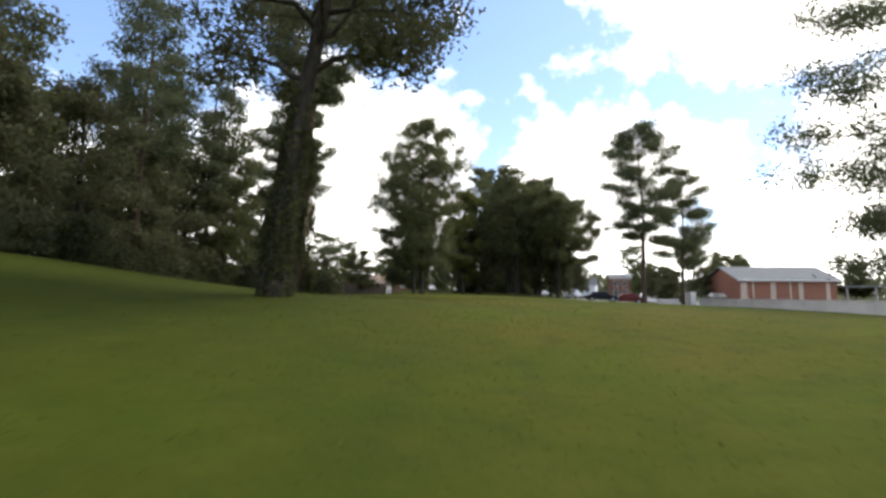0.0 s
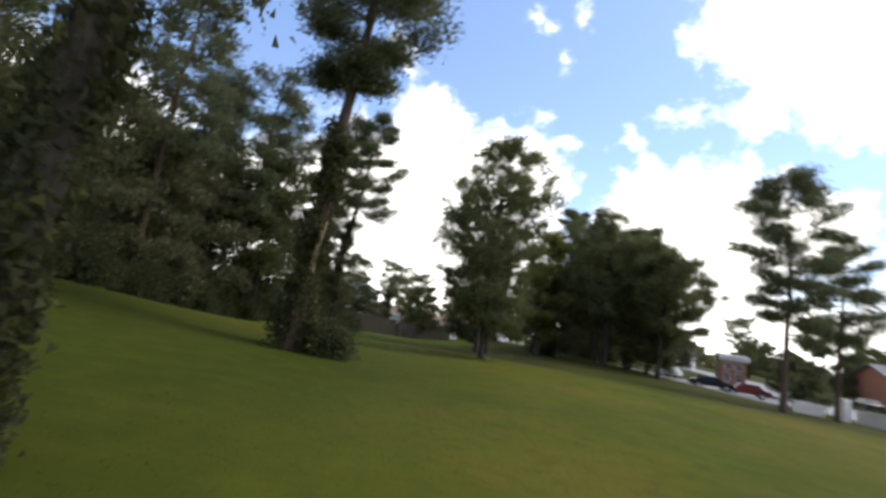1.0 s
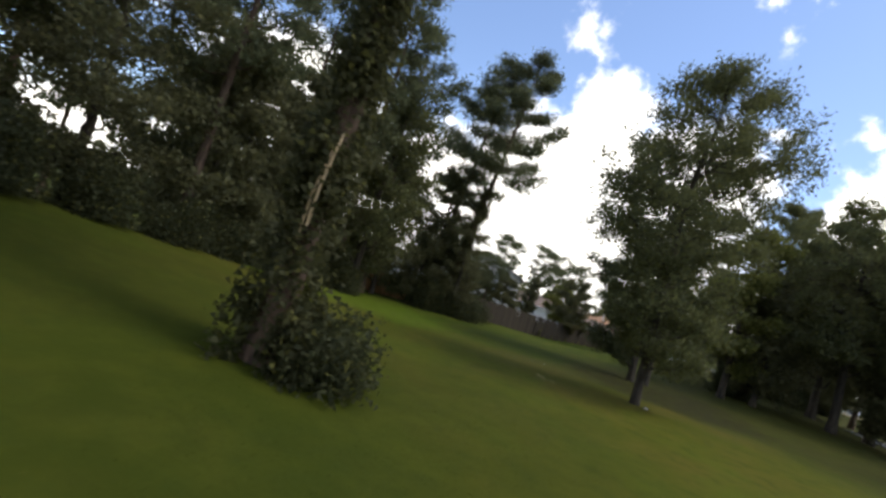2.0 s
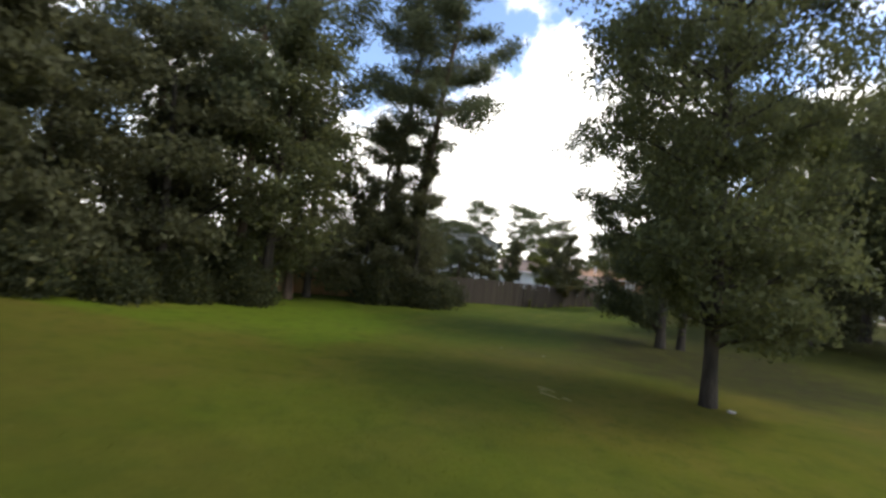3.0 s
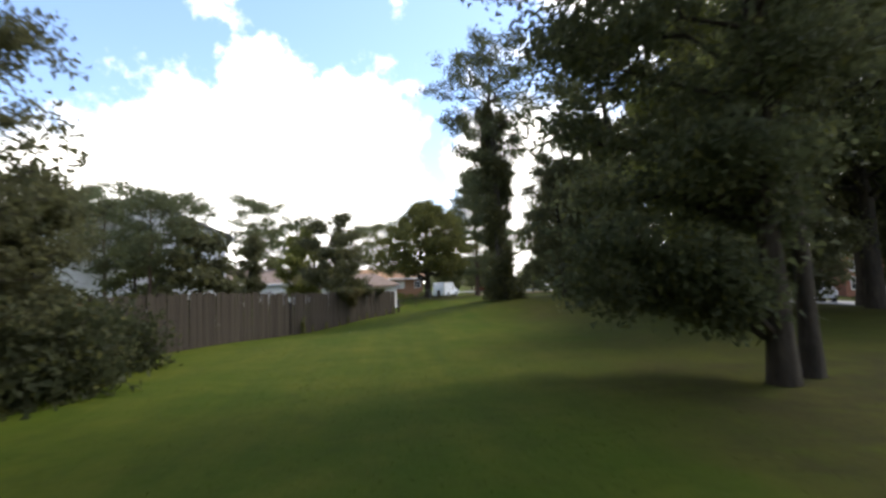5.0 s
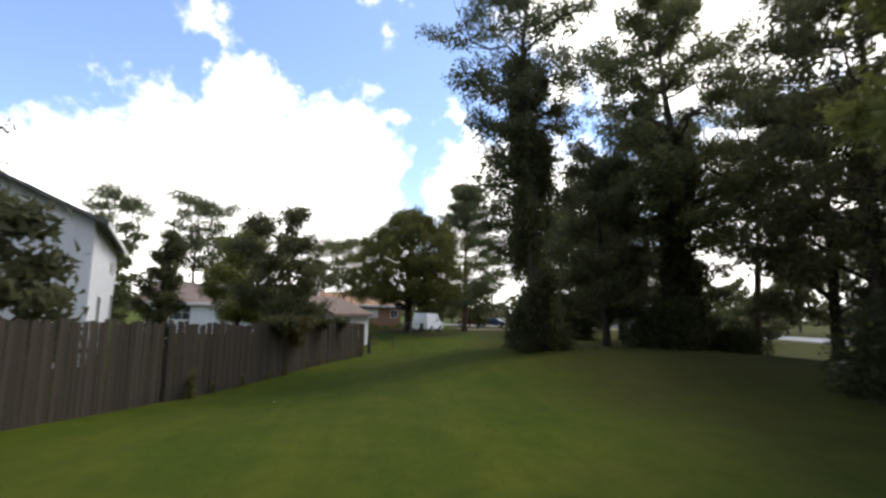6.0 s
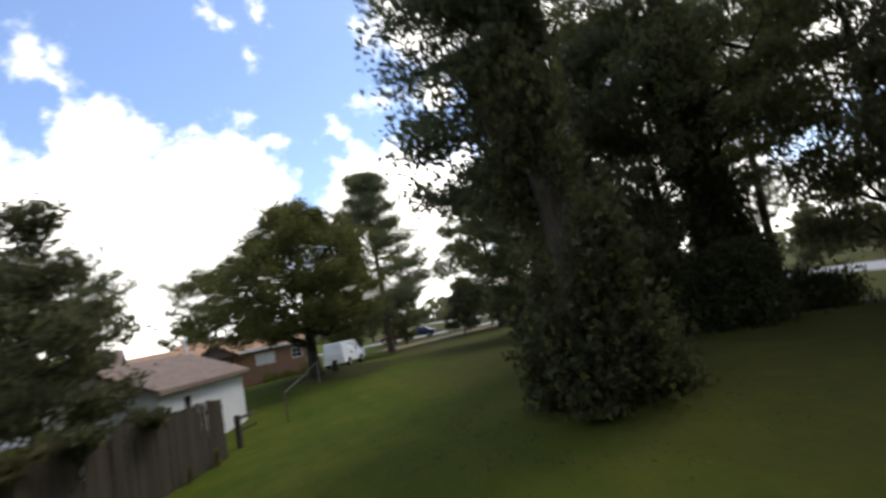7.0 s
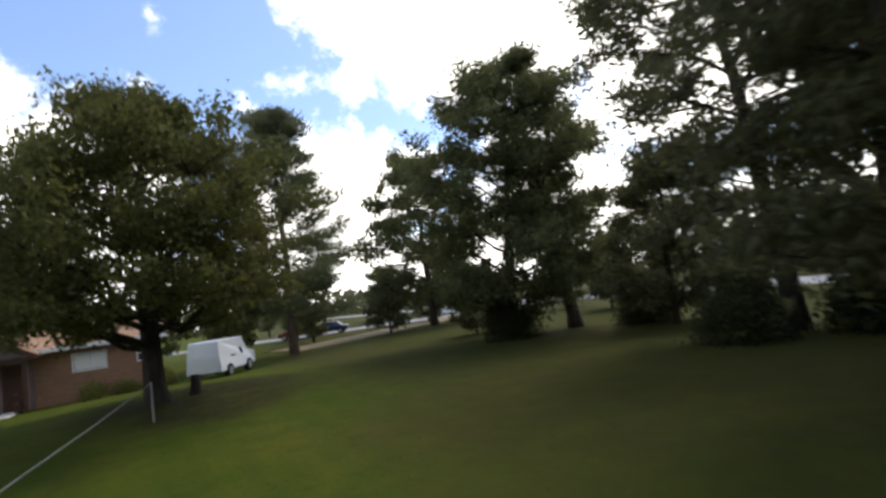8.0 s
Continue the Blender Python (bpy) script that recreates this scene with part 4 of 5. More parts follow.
def gable_roof(parent, length, depth, eave, rise, over, material, trim=None):
    """Two sloping slabs with the ridge along x, over a plan of length by depth from the origin."""
    for side in (0, 1):
        bm = bmesh.new()
        uv = bm.loops.layers.uv.new("UV")
        slope = rise / (depth / 2)
        y0, z0 = -over, eave - over * slope
        y1, z1 = depth / 2, eave + rise
        th = 0.14
        pts = [(-over, y0, z0), (length + over, y0, z0), (length + over, y1, z1), (-over, y1, z1)]
        if side:
            pts = [(x, depth - y, z) for x, y, z in pts][::-1]
        top = [bm.verts.new((x, y, z + th)) for x, y, z in pts]
        bot = [bm.verts.new(p) for p in pts]
        faces = [bm.faces.new(top), bm.faces.new(bot[::-1])]
        faces += [bm.faces.new((bot[i], bot[(i + 1) % 4], top[(i + 1) % 4], top[i])) for i in range(4)]
        run = math.hypot(y1 - y0, z1 - z0)
        for f in faces:
            for l in f.loops:
                v = l.vert.co
                l[uv].uv = (v.x, (v.z - z0) / (z1 - z0) * run)
        part("roof", bm, material, parent)
    if trim:
        bm = bmesh.new()
        box(bm, -over, -over - 0.05, eave - over * rise / (depth / 2) - 0.04, length + over, -over - 0.003, eave - over * rise / (depth / 2) + 0.15)
        part("fascia", bm, trim, parent, "pale painted fascia board")


def gable_end(parent, x0, depth, eave, rise, material, thick=0.18):
    bm = bmesh.new()
    a = [bm.verts.new((x0, y, z)) for y, z in ((0, eave), (depth, eave), (depth / 2, eave + rise))]
    b = [bm.verts.new((x0 + thick, y, z)) for y, z in ((0, eave), (depth, eave), (depth / 2, eave + rise))]
    bm.faces.new(a[::-1])
    bm.faces.new(b)
    for i in range(3):
        bm.faces.new((a[i], a[(i + 1) % 3], b[(i + 1) % 3], b[i]))
    part("gable", bm, material, parent)


def house(name, x, y, turn, length, depth, eave, rise, wall, roof, fronts, label, over=0.4, lefts=(), z=None, gable=None, category="house"):
    """A gabled house; its front wall runs from the origin along local x, facing local -y."""
    h = thing(name, x, y, turn, z, label, category)
    part("front_wall", pierced(bmesh.new(), length, eave, 0.2, fronts), wall, h)
    bm = pierced(bmesh.new(), length, eave, 0.2, ())
    bmesh.ops.transform(bm, matrix=pose(0, depth - 0.2, 0), verts=bm.verts)
    part("back_wall", bm, wall, h)
    bm = pierced(bmesh.new(), depth - 0.4, eave, 0.2, lefts)
    bmesh.ops.transform(bm, matrix=pose(0, depth - 0.2, 0, 0, 0, -90), verts=bm.verts)
    part("side_wall", bm, wall, h)
    part("side_wall", boxed(length - 0.2, 0.2, 0, length, depth - 0.2, eave), wall, h)
    gable_end(h, 0, depth, eave, rise, gable or wall)
    gable_end(h, length - 0.18, depth, eave, rise, gable or wall)
    gable_roof(h, length, depth, eave, rise, over, roof, TRIM)
    for o in fronts:
        window(h, pose(0, 0, 0), *o)
    for o in lefts:
        window(h, pose(0, depth - 0.2, 0, 0, 0, -90), *o)
    return h


# brick bungalow beyond the yellow-green tree
bungalow = house("brick_house", -14.2, 108.0, 0, 9.1, 8.0, 2.65, 1.25, BROWN_BRICK, TAN_ROOF, [(5.5, 1.45, 1.25, 0.75), (8.1, 1.5, 0.65, 0.65), (0.5, 1.0, 0.9, 1.2)], "low brick house with tan shingle roof and white windows", z=0.5)
# its set-back left wing
house("brick_house_wing", -19.6, 109.4, 0, 5.4, 6.4, 2.45, 1.15, BROWN_BRICK, TAN_ROOF, [(1.0, 1.3, 1.0, 0.8), (3.4, 1.3, 0.8, 0.8)], "lower brick wing with salmon shingle roof", z=0.5)
# its entry gable of dark timber
porch = thing("entry_porch", -12.45, 106.5, 0, 0.5, "dark timber entry porch with small gable and pale step", "porch")
for px in (0.0, 2.1):
    part("post", boxed(px, 0, 0.1, px + 0.18, 0.18, 2.25, bevel=0.01), DARK_WOOD, porch)
part("beam", boxed(-0.15, -0.02, 2.25, 2.43, 0.2, 2.45, bevel=0.01), DARK_WOOD, porch)
part("step", boxed(-0.1, -0.55, -0.35, 1.7, 1.5, 0.1, bevel=0.02), CONCRETE, porch, "pale concrete step")
part("step", boxed(0.15, -0.95, -0.4, 1.4, -0.56, -0.06, bevel=0.02), CONCRETE, porch, "pale concrete step")
part("back_panel", boxed(0.02, 1.44, 0.1, 2.26, 1.497, 2.6), MAUVE, porch, "mauve-grey boarded recess")
part("door", boxed(1.15, 1.39, 0.12, 2.0, 1.438, 2.1, bevel=0.01), DARK_WOOD, porch, "dark panelled door")
part("letter_box", boxed(0.75, 1.38, 1.2, 0.9, 1.438, 1.75, bevel=0.01), TRIM, porch, "pale narrow box on the wall")
for zz in (0.45, 0.85):
    part("rail", boxed(1.72, 0.19, zz, 1.78, 1.38, zz + 0.07), DARK_WOOD, porch)
for i in range(5):
    part("baluster", boxed(1.73, 0.3 + i * 0.25, 0.1, 1.77, 0.34 + i * 0.25, 0.449), DARK_WOOD, porch)
bm = bmesh.new()
tri = [bm.verts.new(p) for p in ((-0.1, 0, 2.45), (2.38, 0, 2.45), (1.14, 0, 3.22), (-0.1, 0.1, 2.45), (2.38, 0.1, 2.45), (1.14, 0.1, 3.22))]
for q in ((0, 1, 2), (5, 4, 3), (0, 3, 4, 1), (1, 4, 5, 2), (2, 5, 3, 0)):
    bm.faces.new([tri[i] for i in q])
part("gable_board", bm, MAUVE, porch, "mauve-grey boarded gable")
for s_ in (-1, 1):
    bm = boxed(0, -0.3, 0, 1.75, 1.6, 0.12)
    bmesh.ops.transform(bm, matrix=pose(1.14, 0, 3.32) @ Matrix.Diagonal((s_, 1, 1, 1)) @ pose(0, 0, 0, 0, 32, 0), verts=bm.verts)
    bmesh.ops.recalc_face_normals(bm, faces=bm.faces)
    slope = part("roof", bm, TAN_ROOF, porch, "tan shingle gable slope")
    bm = boxed(0, -0.36, -0.1, 1.8, -0.3, 0.13)
    bmesh.ops.transform(bm, matrix=pose(1.14, 0, 3.32) @ Matrix.Diagonal((s_, 1, 1, 1)) @ pose(0, 0, 0, 0, 32, 0), verts=bm.verts)
    bmesh.ops.recalc_face_normals(bm, faces=bm.faces)
    part("bargeboard", bm, DARK_WOOD, porch, "dark timber bargeboard")
# pale blinds behind the bungalow's window
blind = thing("window_blind", -8.7, 108.0, 0, 0.5, "pale closed blind in the brick house window", "blind")
for i in range(2):
    bm = boxed(0.02 + i * 0.635, 0.052, 1.47, 0.6 + i * 0.635, 0.062, 2.18)
    part("slat_panel", bm, TRIM, blind)
chim = thing("vent_pipe", -13.6, 109.5, 0, 2.9, "pale pipe above the bungalow roof", "pipe")
part("pipe", boxed(0, 0, 0, 0.2, 0.2, 2.1, bevel=0.02), TRIM, chim)

# white shed behind the fence's end, with lap boards
shed = thing("white_shed", -10.8, 84.3, 66, None, "white lap-sided shed with grey-brown shingle roof", "shed")
SL, SD, SE = 5.0, 4.2, 2.15
part("core", boxed(0.03, 0.03, 0, SL - 0.03, SD - 0.03, SE), WHITE, shed)
gable_end(shed, 0.03, SD, SE, 0.9, LAP, 0.1)
gable_end(shed, SL - 0.13, SD, SE, 0.9, WHITE, 0.1)
gable_roof(shed, SL, SD, SE, 0.9, 0.25, BROWN_ROOF)
for i in range(13):
    z0 = 0.05 + i * 0.16
    for nm, m, ln in (("board", pose(0, 0, z0), SL), ("board", pose(0, SD, z0, 0, 0, -90), SD)):
        bm = boxed(0, -0.012, 0, ln, 0.025, 0.155)
        for v in bm.verts:
            if v.co.z < 0.05 and v.co.y < 0:
                v.co.y -= 0.022
        bmesh.ops.transform(bm, matrix=m, verts=bm.verts)
        part(nm, bm, SIDING, shed)
part("vent", boxed(1.2, -0.07, 1.3, 1.5, -0.038, 1.8, bevel=0.01), RUBBER, shed, "small black wall lamp box")

# dark post beside the shed's gable
dark_post = thing("garden_post", -12.1, 84.6, 0, None, "thin dark wooden post beside the shed", "post")
v, f = tube([(0, 0, -0.3), (0.01, 0, 0.8), (0.03, 0.01, 1.55)], [0.06, 0.055, 0.05], 8)
child("post", mesh("post", v, f, DARK_WOOD, True), dark_post)

# two-storey white house over the fence
house("white_house", -18.9, 75.9, 110, 11.0, 9.0, 5.2, 2.0, LAP, GREY_ROOF, [(9.0, 3.7, 0.75, 0.7), (7.4, 3.8, 0.75, 0.45), (9.2, 1.5, 1.3, 1.2), (3.0, 1.3, 1.2, 1.2)], "two-storey white sided house with grey roof", z=0.4)
# low white house farther along
house("low_white_house", -25.9, 99.0, 10, 10.0, 8.0, 2.5, 1.6, LAP, BROWN_ROOF, [(2.0, 1.1, 1.2, 1.1), (6.0, 1.1, 1.2, 1.1)], "low white house with pale brown shingle roof", lefts=[(3, 1.2, 1.2, 1.0)])
# grey-roofed house beyond the woodland's end
house("grey_house", -40.0, 74.0, 25, 12.0, 8.0, 2.6, 1.7, LAP, GREY_ROOF, [(2, 1.1, 1.2, 1.1), (8, 1.1, 1.2, 1.1)], "white house with grey roof behind the trees")
# white house beyond the side road
house("far_white_house", 36.0, 146.0, -24, 9.0, 7.0, 3.0, 2.2, LAP, GREY_ROOF, [(1.2, 0.9, 1.0, 1.4), (3.9, 0.0, 1.0, 2.1), (6.4, 0.9, 1.0, 1.4)], "white house with grey roof beyond the side road", z=0.4)
# brick hall with metal roof across the road
hall = house("brick_hall", 48.5, 81.0, -3, 15.3, 11.0, 3.9, 2.2, BRICK, METAL_ROOF, [], "long red brick hall with grey metal roof", z=-0.5, over=0.6, category="building")
for px, pw in ((0.15, 1.0), (2.0, 0.25), (4.9, 0.8), (7.9, 0.25), (9.3, 0.7), (13.6, 0.6)):
    part("pilaster", boxed(px, -0.12, 0, px + pw, -0.003, 3.4, bevel=0.02), CREAM, hall, "cream painted pilaster")
# clipped shrubs before the bungalow
low = shrub("low_shrub", 81, 0.7, 0.7, GUM_LEAF, 900, 0.14)
for k, (x, y, sc) in enumerate([(-7.9, 107.1, 1.0), (-6.6, 107.2, 0.8), (-5.2, 107.0, 1.1), (-12.2, 107.2, 0.9), (-13.4, 107.0, 1.0)]):
    plant(low, x, y, k * 70, sc, "low green shrub before the brick house", "bush", "house shrubs", copy=k > 0)
# far brick building
brick_block = house("brick_building", 28.2, 83.0, -14, 3.0, 5.0, 3.7, 0.4, BRICK, GREY_ROOF, [(0.45, 0.6, 0.7, 1.0), (1.8, 0.6, 0.7, 1.0), (0.45, 2.15, 0.7, 0.8), (1.8, 2.15, 0.7, 0.8)], "small two-storey brick building down the road", z=0.0, category="building")
part("cornice", boxed(-0.25, -0.25, 3.3, 3.25, -0.02, 4.05, bevel=0.03), TRIM, brick_block, "white cornice band")
car_roof = thing("carport", 64.6, 79.5, -6, -0.5, "open grey carport beside the hall", "carport")
part("canopy", boxed(0, 0, 2.7, 14, 7, 2.95), METAL_ROOF, car_roof)
for i in range(4):
    for j in (0.3, 6.5):
        part("post", boxed(0.4 + i * 4.3, j, 0, 0.6 + i * 4.3, j + 0.2, 2.7), STEEL, car_roof)

# low pale wall in front of the hall, with its gate pier
wall_d = (Vector((34.6, 39.0)) - Vector((30.6, 59.5)))
wall_turn = math.degrees(math.atan2(wall_d.y, wall_d.x))
low_wall = thing("low_wall", 30.6, 59.5, wall_turn, -0.8, "low pale painted wall along the car park", "wall")
for i in range(11):
    part("panel", boxed(i * 2.0 + 0.02, 0, -0.3, i * 2.0 + 1.98, 0.2, 1.1, bevel=0.01), CONCRETE, low_wall)
part("coping", boxed(-0.05, -0.05, 1.1, 22.05, 0.25, 1.18, bevel=0.01), CONCRETE, low_wall)
pier = thing("gate_pier", 29.5, 60.6, wall_turn, -0.9, "pale gate pier with rounded cap", "gate pier")
part("shaft", boxed(0, 0, 0, 1.0, 0.7, 1.85, bevel=0.03), CONCRETE, pier)
part("cap", boxed(-0.08, -0.08, 1.85, 1.08, 0.78, 2.0, bevel=0.05), CONCRETE, pier)
side_wall = thing("side_wall_stub", 26.6, 61.6, -12, -0.9, "short pale wall beside the gate", "wall")
part("panel", boxed(0, 0, 0, 2.4, 0.25, 1.15, bevel=0.02), CONCRETE, side_wall)


# ---- vehicles ----
def car(name, x, y, turn, paint, label, length=4.5, height=1.42, z=None, van=False):
    c = thing(name, x, y, turn, z, label, "van" if van else "car")
    hl = length / 2
    if van:
        prof = [(-hl, 0.35), (-hl, 1.1), (-hl + 0.1, height), (hl - 1.2, height), (hl - 0.55, 1.15), (hl - 0.05, 1.0), (hl, 0.35)]
    else:
        prof = [(-hl, 0.35), (-hl, 0.85), (-hl + 0.7, 0.95), (-hl + 1.2, height), (0.55, height), (1.15, 0.95), (hl - 0.15, 0.8), (hl, 0.35)]
    bm = bmesh.new()
    a = [bm.verts.new((px, -0.88, pz)) for px, pz in prof]
    b = [bm.verts.new((px, 0.88, pz)) for px, pz in prof]
    for vs in (a, b):
        for v in vs:
            if v.co.z > 1.05:
                v.co.y *= 0.82
    bm.faces.new(a)
    bm.faces.new(b[::-1])
    n = len(prof)
    for i in range(n):
        bm.faces.new((a[i], b[i], b[(i + 1) % n], a[(i + 1) % n]))
    bmesh.ops.recalc_face_normals(bm, faces=bm.faces)
    bmesh.ops.bevel(bm, geom=list(bm.edges), offset=0.06, segments=2, affect="EDGES", profile=0.6)
    body = part("body", bm, paint, c)
    for s in (-1, 1):
        bm = boxed(-hl + 1.2, -0.012, 0, 0.75 if not van else hl - 1.3, 0.012, 0.36, bevel=0.004)
        bmesh.ops.transform(bm, matrix=pose(0, s * 0.80, 0.98, s * 18, 0, 0), verts=bm.verts)
        part("side_window", bm, GLASS, body, "dark glass")
        for wx in (-hl + 0.85, hl - 0.85):
            wheel = new("wheel")
            wheel.parent = c
            wheel.matrix_basis = pose(wx, s * 0.82, 0.32, 90, 0, 0)
            for nm, rad, wd, mm in (("tyre", 0.32, 0.22, RUBBER), ("rim", 0.2, 0.235, STEEL)):
                bm = bmesh.new()
                bmesh.ops.create_cone(bm, cap_ends=True, segments=20, radius1=rad, radius2=rad, depth=wd)
                part(nm, bm, mm, wheel)
        part("headlight", boxed(hl - 0.12, s * 0.62 - 0.16, 0.62, hl + 0.02, s * 0.62 + 0.16, 0.75, bevel=0.02), TRIM, c)
    return c


car("black_car", 22.5, 70.5, -8, CAR_DARK, "black saloon car parked by the road")
car("red_car", 26.0, 70.0, 165, CAR_RED, "dark red car parked by the road")
car("white_car", 20.5, 78.0, 60, CAR_WHITE, "white car parked far down the road")
car("white_van", -2.4, 106.8, 58, CAR_WHITE, "white van parked beside the brick house", 3.9, 1.85, van=True)
car("white_car", 26.8, 134.0, 160, CAR_WHITE, "white car on the side road")
car("red_car", 9.0, 137.5, 150, CAR_RED, "dark red car parked on the side road")
car("blue_car", 11.9, 135.2, 152, CAR_BLUE, "small dark blue car parked on the side road")
car("black_car", 43.0, 78.0, 80, CAR_DARK, "dark car parked before the hall")

# ---- fences ----
PICKET = mesh("board", *(lambda b: (b[0], b[1]))(([(0, 0, 0), (0.135, 0, 0), (0.135, 0.02, 0), (0, 0.02, 0), (0, 0, 1.9), (0.135, 0, 1.9), (0.135, 0.02, 1.9), (0, 0.02, 1.9)],
              [(0, 3, 2, 1), (4, 5, 6, 7), (0, 1, 5, 4), (1, 2, 6, 5), (2, 3, 7, 6), (3, 0, 4, 7)])), FENCE_WOOD)
PICKET_RED = PICKET.copy()
PICKET_RED.materials[0] = RED_WOOD


def board_fence(x0, y0, x1, y1, board, material, label, height=1.9, last=None):
    last = last or height
    d = Vector((x1 - x0, y1 - y0))
    turn = math.degrees(math.atan2(d.y, d.x))
    f = thing("board_fence", x0, y0, turn, land(x0, y0), label, "fence", "board fences")
    rng = random.Random(int(x0 * 10 + y0))
    n = int(d.length / 0.143)
    for i in range(n):
        u = i * 0.143
        gz = land(x0 + d.x * i / n, y0 + d.y * i / n) - land(x0, y0)
        b = child("board", board, f)
        b.matrix_basis = pose(u, rng.uniform(-0.006, 0.006), gz - 0.02, rng.uniform(-0.8, 0.8), rng.uniform(-0.5, 0.5), 0) @ Matrix.Diagonal((rng.uniform(0.93, 1.0), 1, (height + (last - height) * i / n) / 1.9 * rng.uniform(0.965, 1.03), 1))
    for i in range(int(d.length / 2.4) + 1):
        gz = land(x0 + d.x * min(1, i * 2.4 / d.length), y0 + d.y * min(1, i * 2.4 / d.length)) - land(x0, y0)
        part("post", boxed(i * 2.4, 0.06, gz - 0.3, i * 2.4 + 0.09, 0.15, gz + last - 0.1), material, f)
    fall = land(x1, y1) - land(x0, y0)
    for zz in (0.35, 0.85, 1.35):
        bm = boxed(0, 0.021, zz, d.length, 0.06, zz + 0.085)
        for v in bm.verts:
            v.co.z += fall * v.co.x / d.length
        part("rail", bm, material, f)
    return f


board_fence(-17.65, 60.3, -14.25, 70.22, PICKET, FENCE_WOOD, "weathered grey board fence half hidden by bushes", 1.9, 2.05)
board_fence(-14.2, 70.3, -9.0, 83.2, PICKET, FENCE_WOOD, "weathered grey board fence ending by the shed", 2.05, 1.68)
board_fence(-30.5, 43.0, -24.6, 51.4, PICKET_RED, RED_WOOD, "newer reddish board fence deep in the thicket", 1.85)
board_fence(-24.55, 51.45, -17.7, 60.25, PICKET_RED, RED_WOOD, "newer reddish board fence behind the thicket", 1.85)

# wire fence by the bungalow
wire_fence = thing("wire_fence", -7.3, 86.2, 0, None, "thin steel rail fence with posts by the shed", "fence")
lift = land(-5.5, 93.8) - land(-7.3, 86.2)
for px, py, pz, pr, pm in ((0, 0, 0.0, 0.025, DARK_WOOD), (1.8, 7.6, lift, 0.028, DULL_STEEL)):
    v, f = tube([(px, py, pz - 0.3), (px, py, pz + 1.03)], [pr, pr], 8)
    child("post", mesh("post", v, f, pm, True), wire_fence)
v, f = tube([(0, 0, 1.0), (0.9, 3.8, 0.97 + lift * 0.5), (1.8, 7.6, 1.0 + lift)], [0.013, 0.013, 0.013], 8)
child("rail", mesh("rail", v, f, DULL_STEEL, True), wire_fence)
# little gate between the fence's end and the shed
gate = thing("gate_stub", -8.75, 84.1, 62, None, "short weathered gate post with two rails", "gate")
part("post", boxed(-0.07, -0.07, -0.2, 0.07, 0.07, 0.95, bevel=0.01), FENCE_WOOD, gate)
for zz in (0.45, 0.8):
    part("rail", boxed(0.07, -0.02, zz, 1.0, 0.02, zz + 0.08, bevel=0.005), FENCE_WOOD, gate)

# creeper that grows up behind the board fence and hangs over its top
def fence_creeper(seed, half, drop, n, leaf):
    """Along local x; the fence runs through y = 0 and the lawn lies at -y."""
    rng = np.random.default_rng(seed)
    plant_ = new("fence_creeper")
    for k in range(5):
        x0 = rng.uniform(-half * 0.6, half * 0.6)
        x1 = x0 + rng.uniform(-0.5, 0.5)
        v, f = tube([(x0, 0.3, -0.1), (x0 * 0.6 + x1 * 0.4, 0.25, 1.1), (x1, 0.12, 2.0), (x1 + 0.15, -0.1, 2.08), (x1 + 0.2, -0.16, 1.7)], [0.022, 0.02, 0.016, 0.012, 0.006], 5)
        child("stem", mesh("stem", v, f, BARK, True), plant_)
    x = rng.normal(0, half * 0.45, n)
    hang = drop * np.exp(-(x / (half * 0.7)) ** 2) * (0.75 + 0.35 * np.sin(x * 5.0 + seed))
    front = rng.uniform(0, 1, n) < 0.55
    z = np.where(front, 2.1 - rng.uniform(0, 1, n) ** 0.8 * hang, rng.uniform(1.0, 2.1, n))
    y = np.where(front, -0.1 - rng.uniform(0, 1, n) ** 2 * 0.28, rng.uniform(0.1, 0.6, n))
    over = rng.uniform(0, 1, n) < 0.14
    z = np.where(over, 2.06 + np.abs(rng.normal(0, 0.09, n)), z)
    y = np.where(over, rng.uniform(-0.2, 0.5, n), y)
    c = np.column_stack([x, y, z]) + rng.normal(0, 0.05, (n, 3))
    child("foliage", loose("foliage", leaves(rng, c, 0.14, 0.7, 0.5), leaf), plant_)
    return plant_


for k, (u, half, drop, n, leaf) in enumerate([(0.45, 1.3, 0.85, 4200, VINE_LEAF), (0.38, 0.7, 0.5, 1500, IVY_LEAF), (0.62, 0.45, 0.55, 1000, IVY_LEAF), (0.76, 0.35, 0.4, 600, IVY_LEAF)]):
    x, y = -14.2 + 5.2 * u, 70.3 + 12.9 * u
    plant(fence_creeper(90 + k, half, drop, n, leaf), x, y, math.degrees(math.atan2(12.9, 5.2)), 1.0, "dark creeper hanging over the board fence", "creeper", "fence creepers", dz=-0.37 * u)
plant(broadleaf("garden_tree", 73, 6.9, 0.14, 1.7, [(0, 1.5), (0.4, 2.5), (0.8, 1.9), (1, 0.9)], DARK_LEAF, 12000, 0.2, 14, clump=0.5), -13.2, 82.9, label="small dark garden tree behind the fence")
plant(broadleaf("garden_tree", 75, 6.2, 0.13, 0.6, [(0, 0.9), (0.3, 1.15), (0.7, 0.9), (1, 0.35)], DARK_LEAF, 8000, 0.2, 16, clump=0.42), -20.7, 87.0, label="narrow dark garden tree beside the white house")
plant(broadleaf("garden_tree", 74, 6.8, 0.12, 1.2, [(0, 1.6), (0.4, 2.2), (1, 0.8)], GUM_LEAF, 11000, 0.22, 14, clump=0.5), -16.6, 88.5, label="leafy garden tree behind the fence")

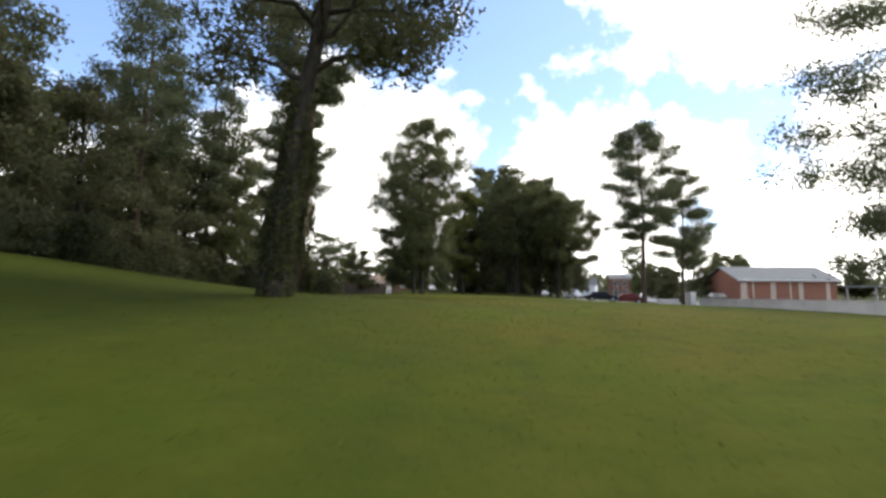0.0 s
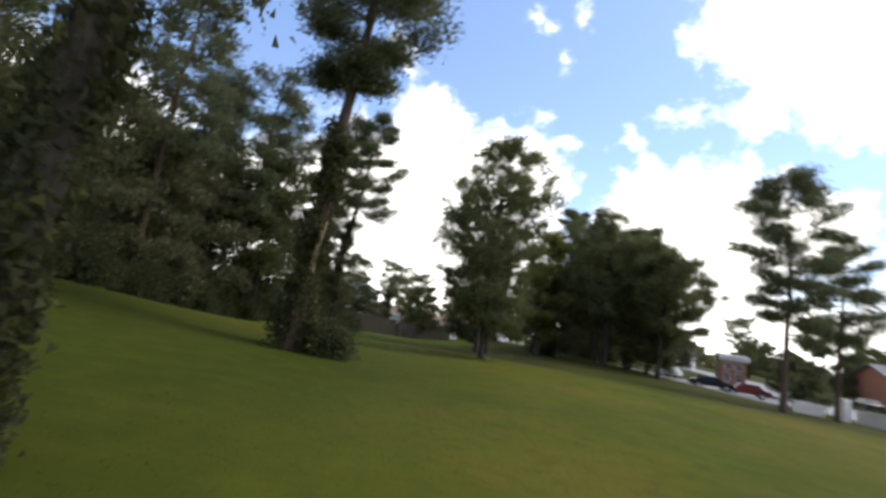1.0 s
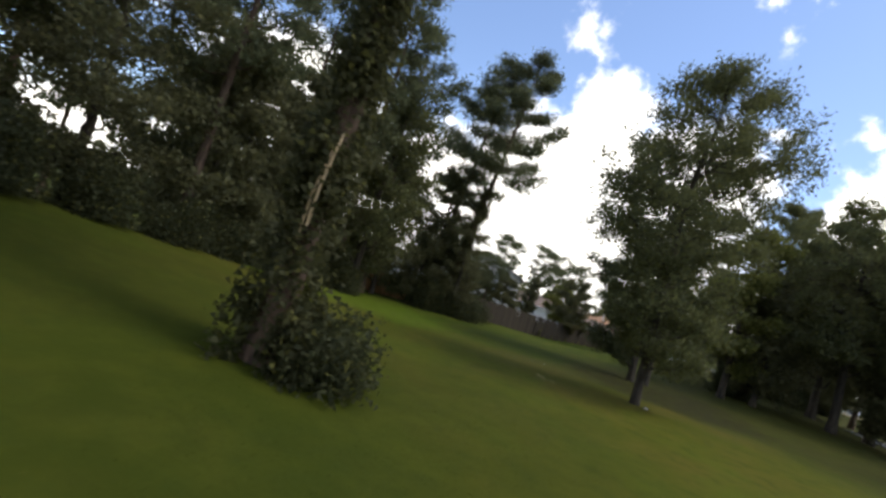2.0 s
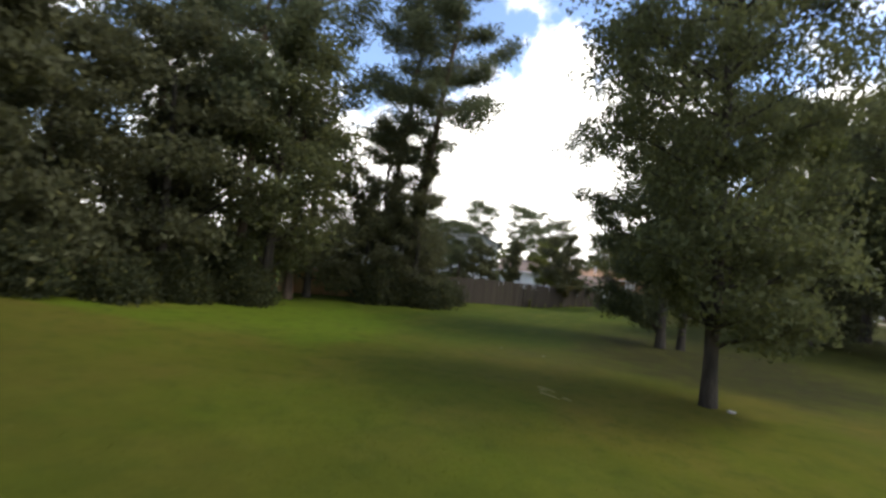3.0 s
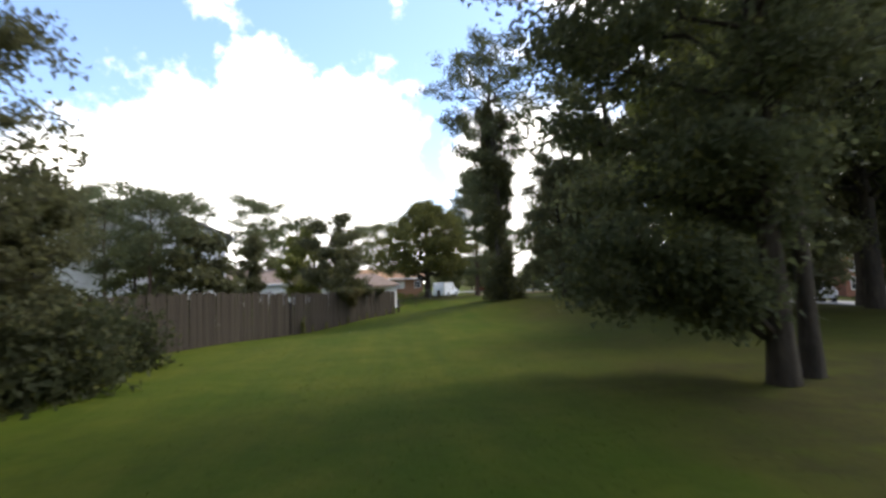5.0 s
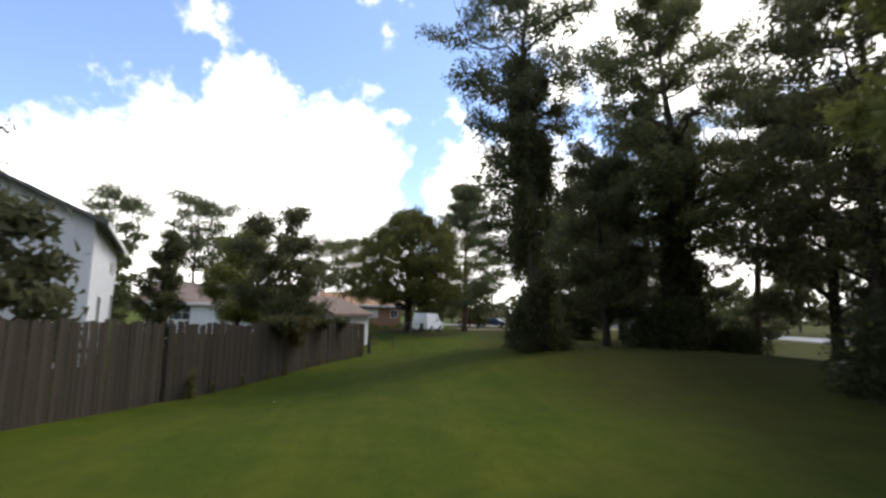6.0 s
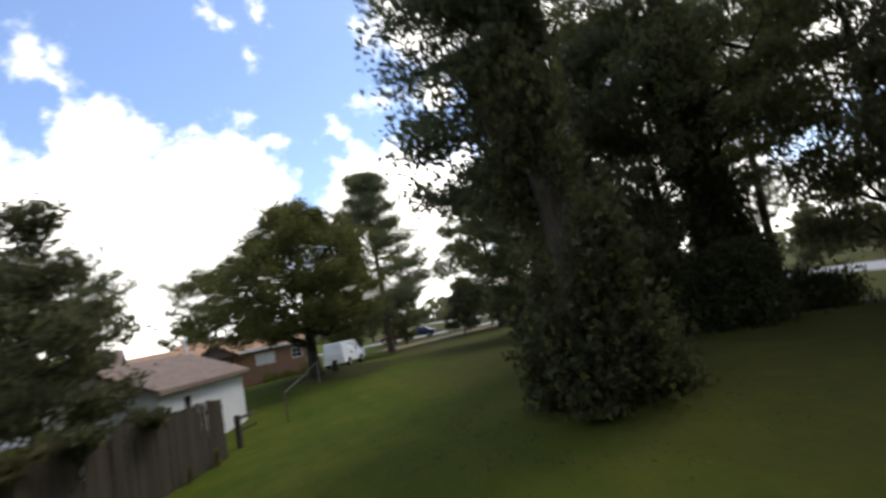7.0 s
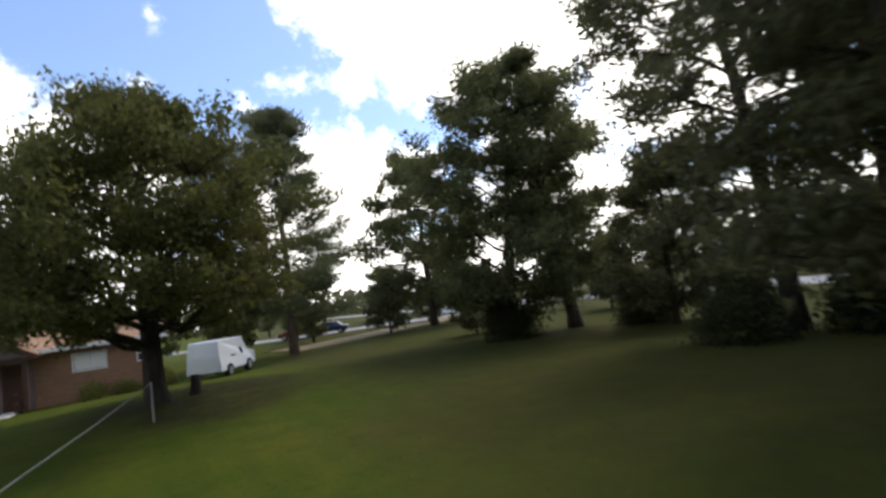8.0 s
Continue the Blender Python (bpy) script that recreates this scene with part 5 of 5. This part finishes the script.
# bare vine strands on the big pine
for k, (dx, dz) in enumerate(((0.28, 2.6), (0.42, 2.9))):
    v, f = tube([(0.15 + dx, -0.52, dz), (0.22 + dx, -0.55, dz + 0.9), (0.35 + dx, -0.5, dz + 1.9)], [0.035, 0.03, 0.02], 6)
    child("bare_vine", mesh("bare_vine", v, f, DEAD_WOOD, True), pine_b, "pale bare vine strand")

# dark stump under the yellow-green tree
stump = thing("tree_stump", -4.3, 97.1, 0, None, "low dark tree stump on bare earth", "stump")
v, f = tube([(0, 0, -0.2), (0.01, 0, 0.05), (0.03, 0.01, 0.35), (0.05, 0.02, 0.62)], [0.24, 0.2, 0.16, 0.15], 10)
child("stump", mesh("stump", v, f, BARK, True), stump)

# weeds along the foot of the board fence
weed = shrub("fence_weed", 82, 0.16, 0.85, GUM_LEAF, 260, 0.1)
for k, (u, sc) in enumerate([(0.052, 0.85), (0.22, 0.5), (0.12, 0.45), (0.33, 0.4), (0.41, 0.55), (0.52, 0.4), (0.6, 0.5), (0.7, 0.42), (0.84, 0.5), (0.93, 0.6)]):
    x, y = -14.2 + 5.2 * u + 0.16, 70.3 + 12.9 * u - 0.07
    plant(weed, x, y, k * 71, sc, "thin green weed shoots at the foot of the fence", "weed", "fence weeds", copy=k > 0)

# a pale stone at the oak's foot
stone = thing("pale_stone", -1.35, 41.05, 20, land(-1.35, 41.05) + 0.02, "small pale stone at the foot of the oak", "stone")
bm = bmesh.new()
bmesh.ops.create_icosphere(bm, subdivisions=2, radius=0.075)
for v in bm.verts:
    v.co = Vector((v.co.x * 1.3, v.co.y, v.co.z * 0.5)) * (1 + 0.3 * noise.noise(v.co * 9))
part("stone", bm, ROAD, stone)

# fallen sticks and litter on the lawn
for k, (x, y, turn, ln) in enumerate([(-5.62, 40.0, -24, 0.5), (-5.42, 39.45, -22, 0.52), (-4.9, 39.35, -12, 0.24), (-5.5, 39.7, 40, 0.2)]):
    st = thing("fallen_stick", x, y, turn, land(x, y) + 0.02, "pale dry fallen stick on the grass", "stick", "fallen sticks")
    v, f = tube([(0, 0, 0.01), (ln * 0.3, 0.012, 0.018), (ln * 0.7, -0.01, 0.015), (ln, 0.01, 0.0)], [0.011, 0.010, 0.008, 0.004], 6)
    child("stick", mesh("stick", v, f, DRY_STICK, True), st)
for k, (x, y, turn) in enumerate([(-8.3, 45.4, 10), (-6.6, 44.9, 70), (-11.4, 69.6, 30)]):
    lt = thing("litter_scrap", x, y, turn, land(x, y) + 0.035, "small white scrap of litter on the grass", "litter", "litter scraps")
    bm = bmesh.new()
    bmesh.ops.create_grid(bm, x_segments=4, y_segments=3, size=0.019)
    for v in bm.verts:
        v.co.z = 0.012 * noise.noise(v.co * 60 + Vector((k, 0, 0)))
    part("scrap", bm, LITTER, lt)
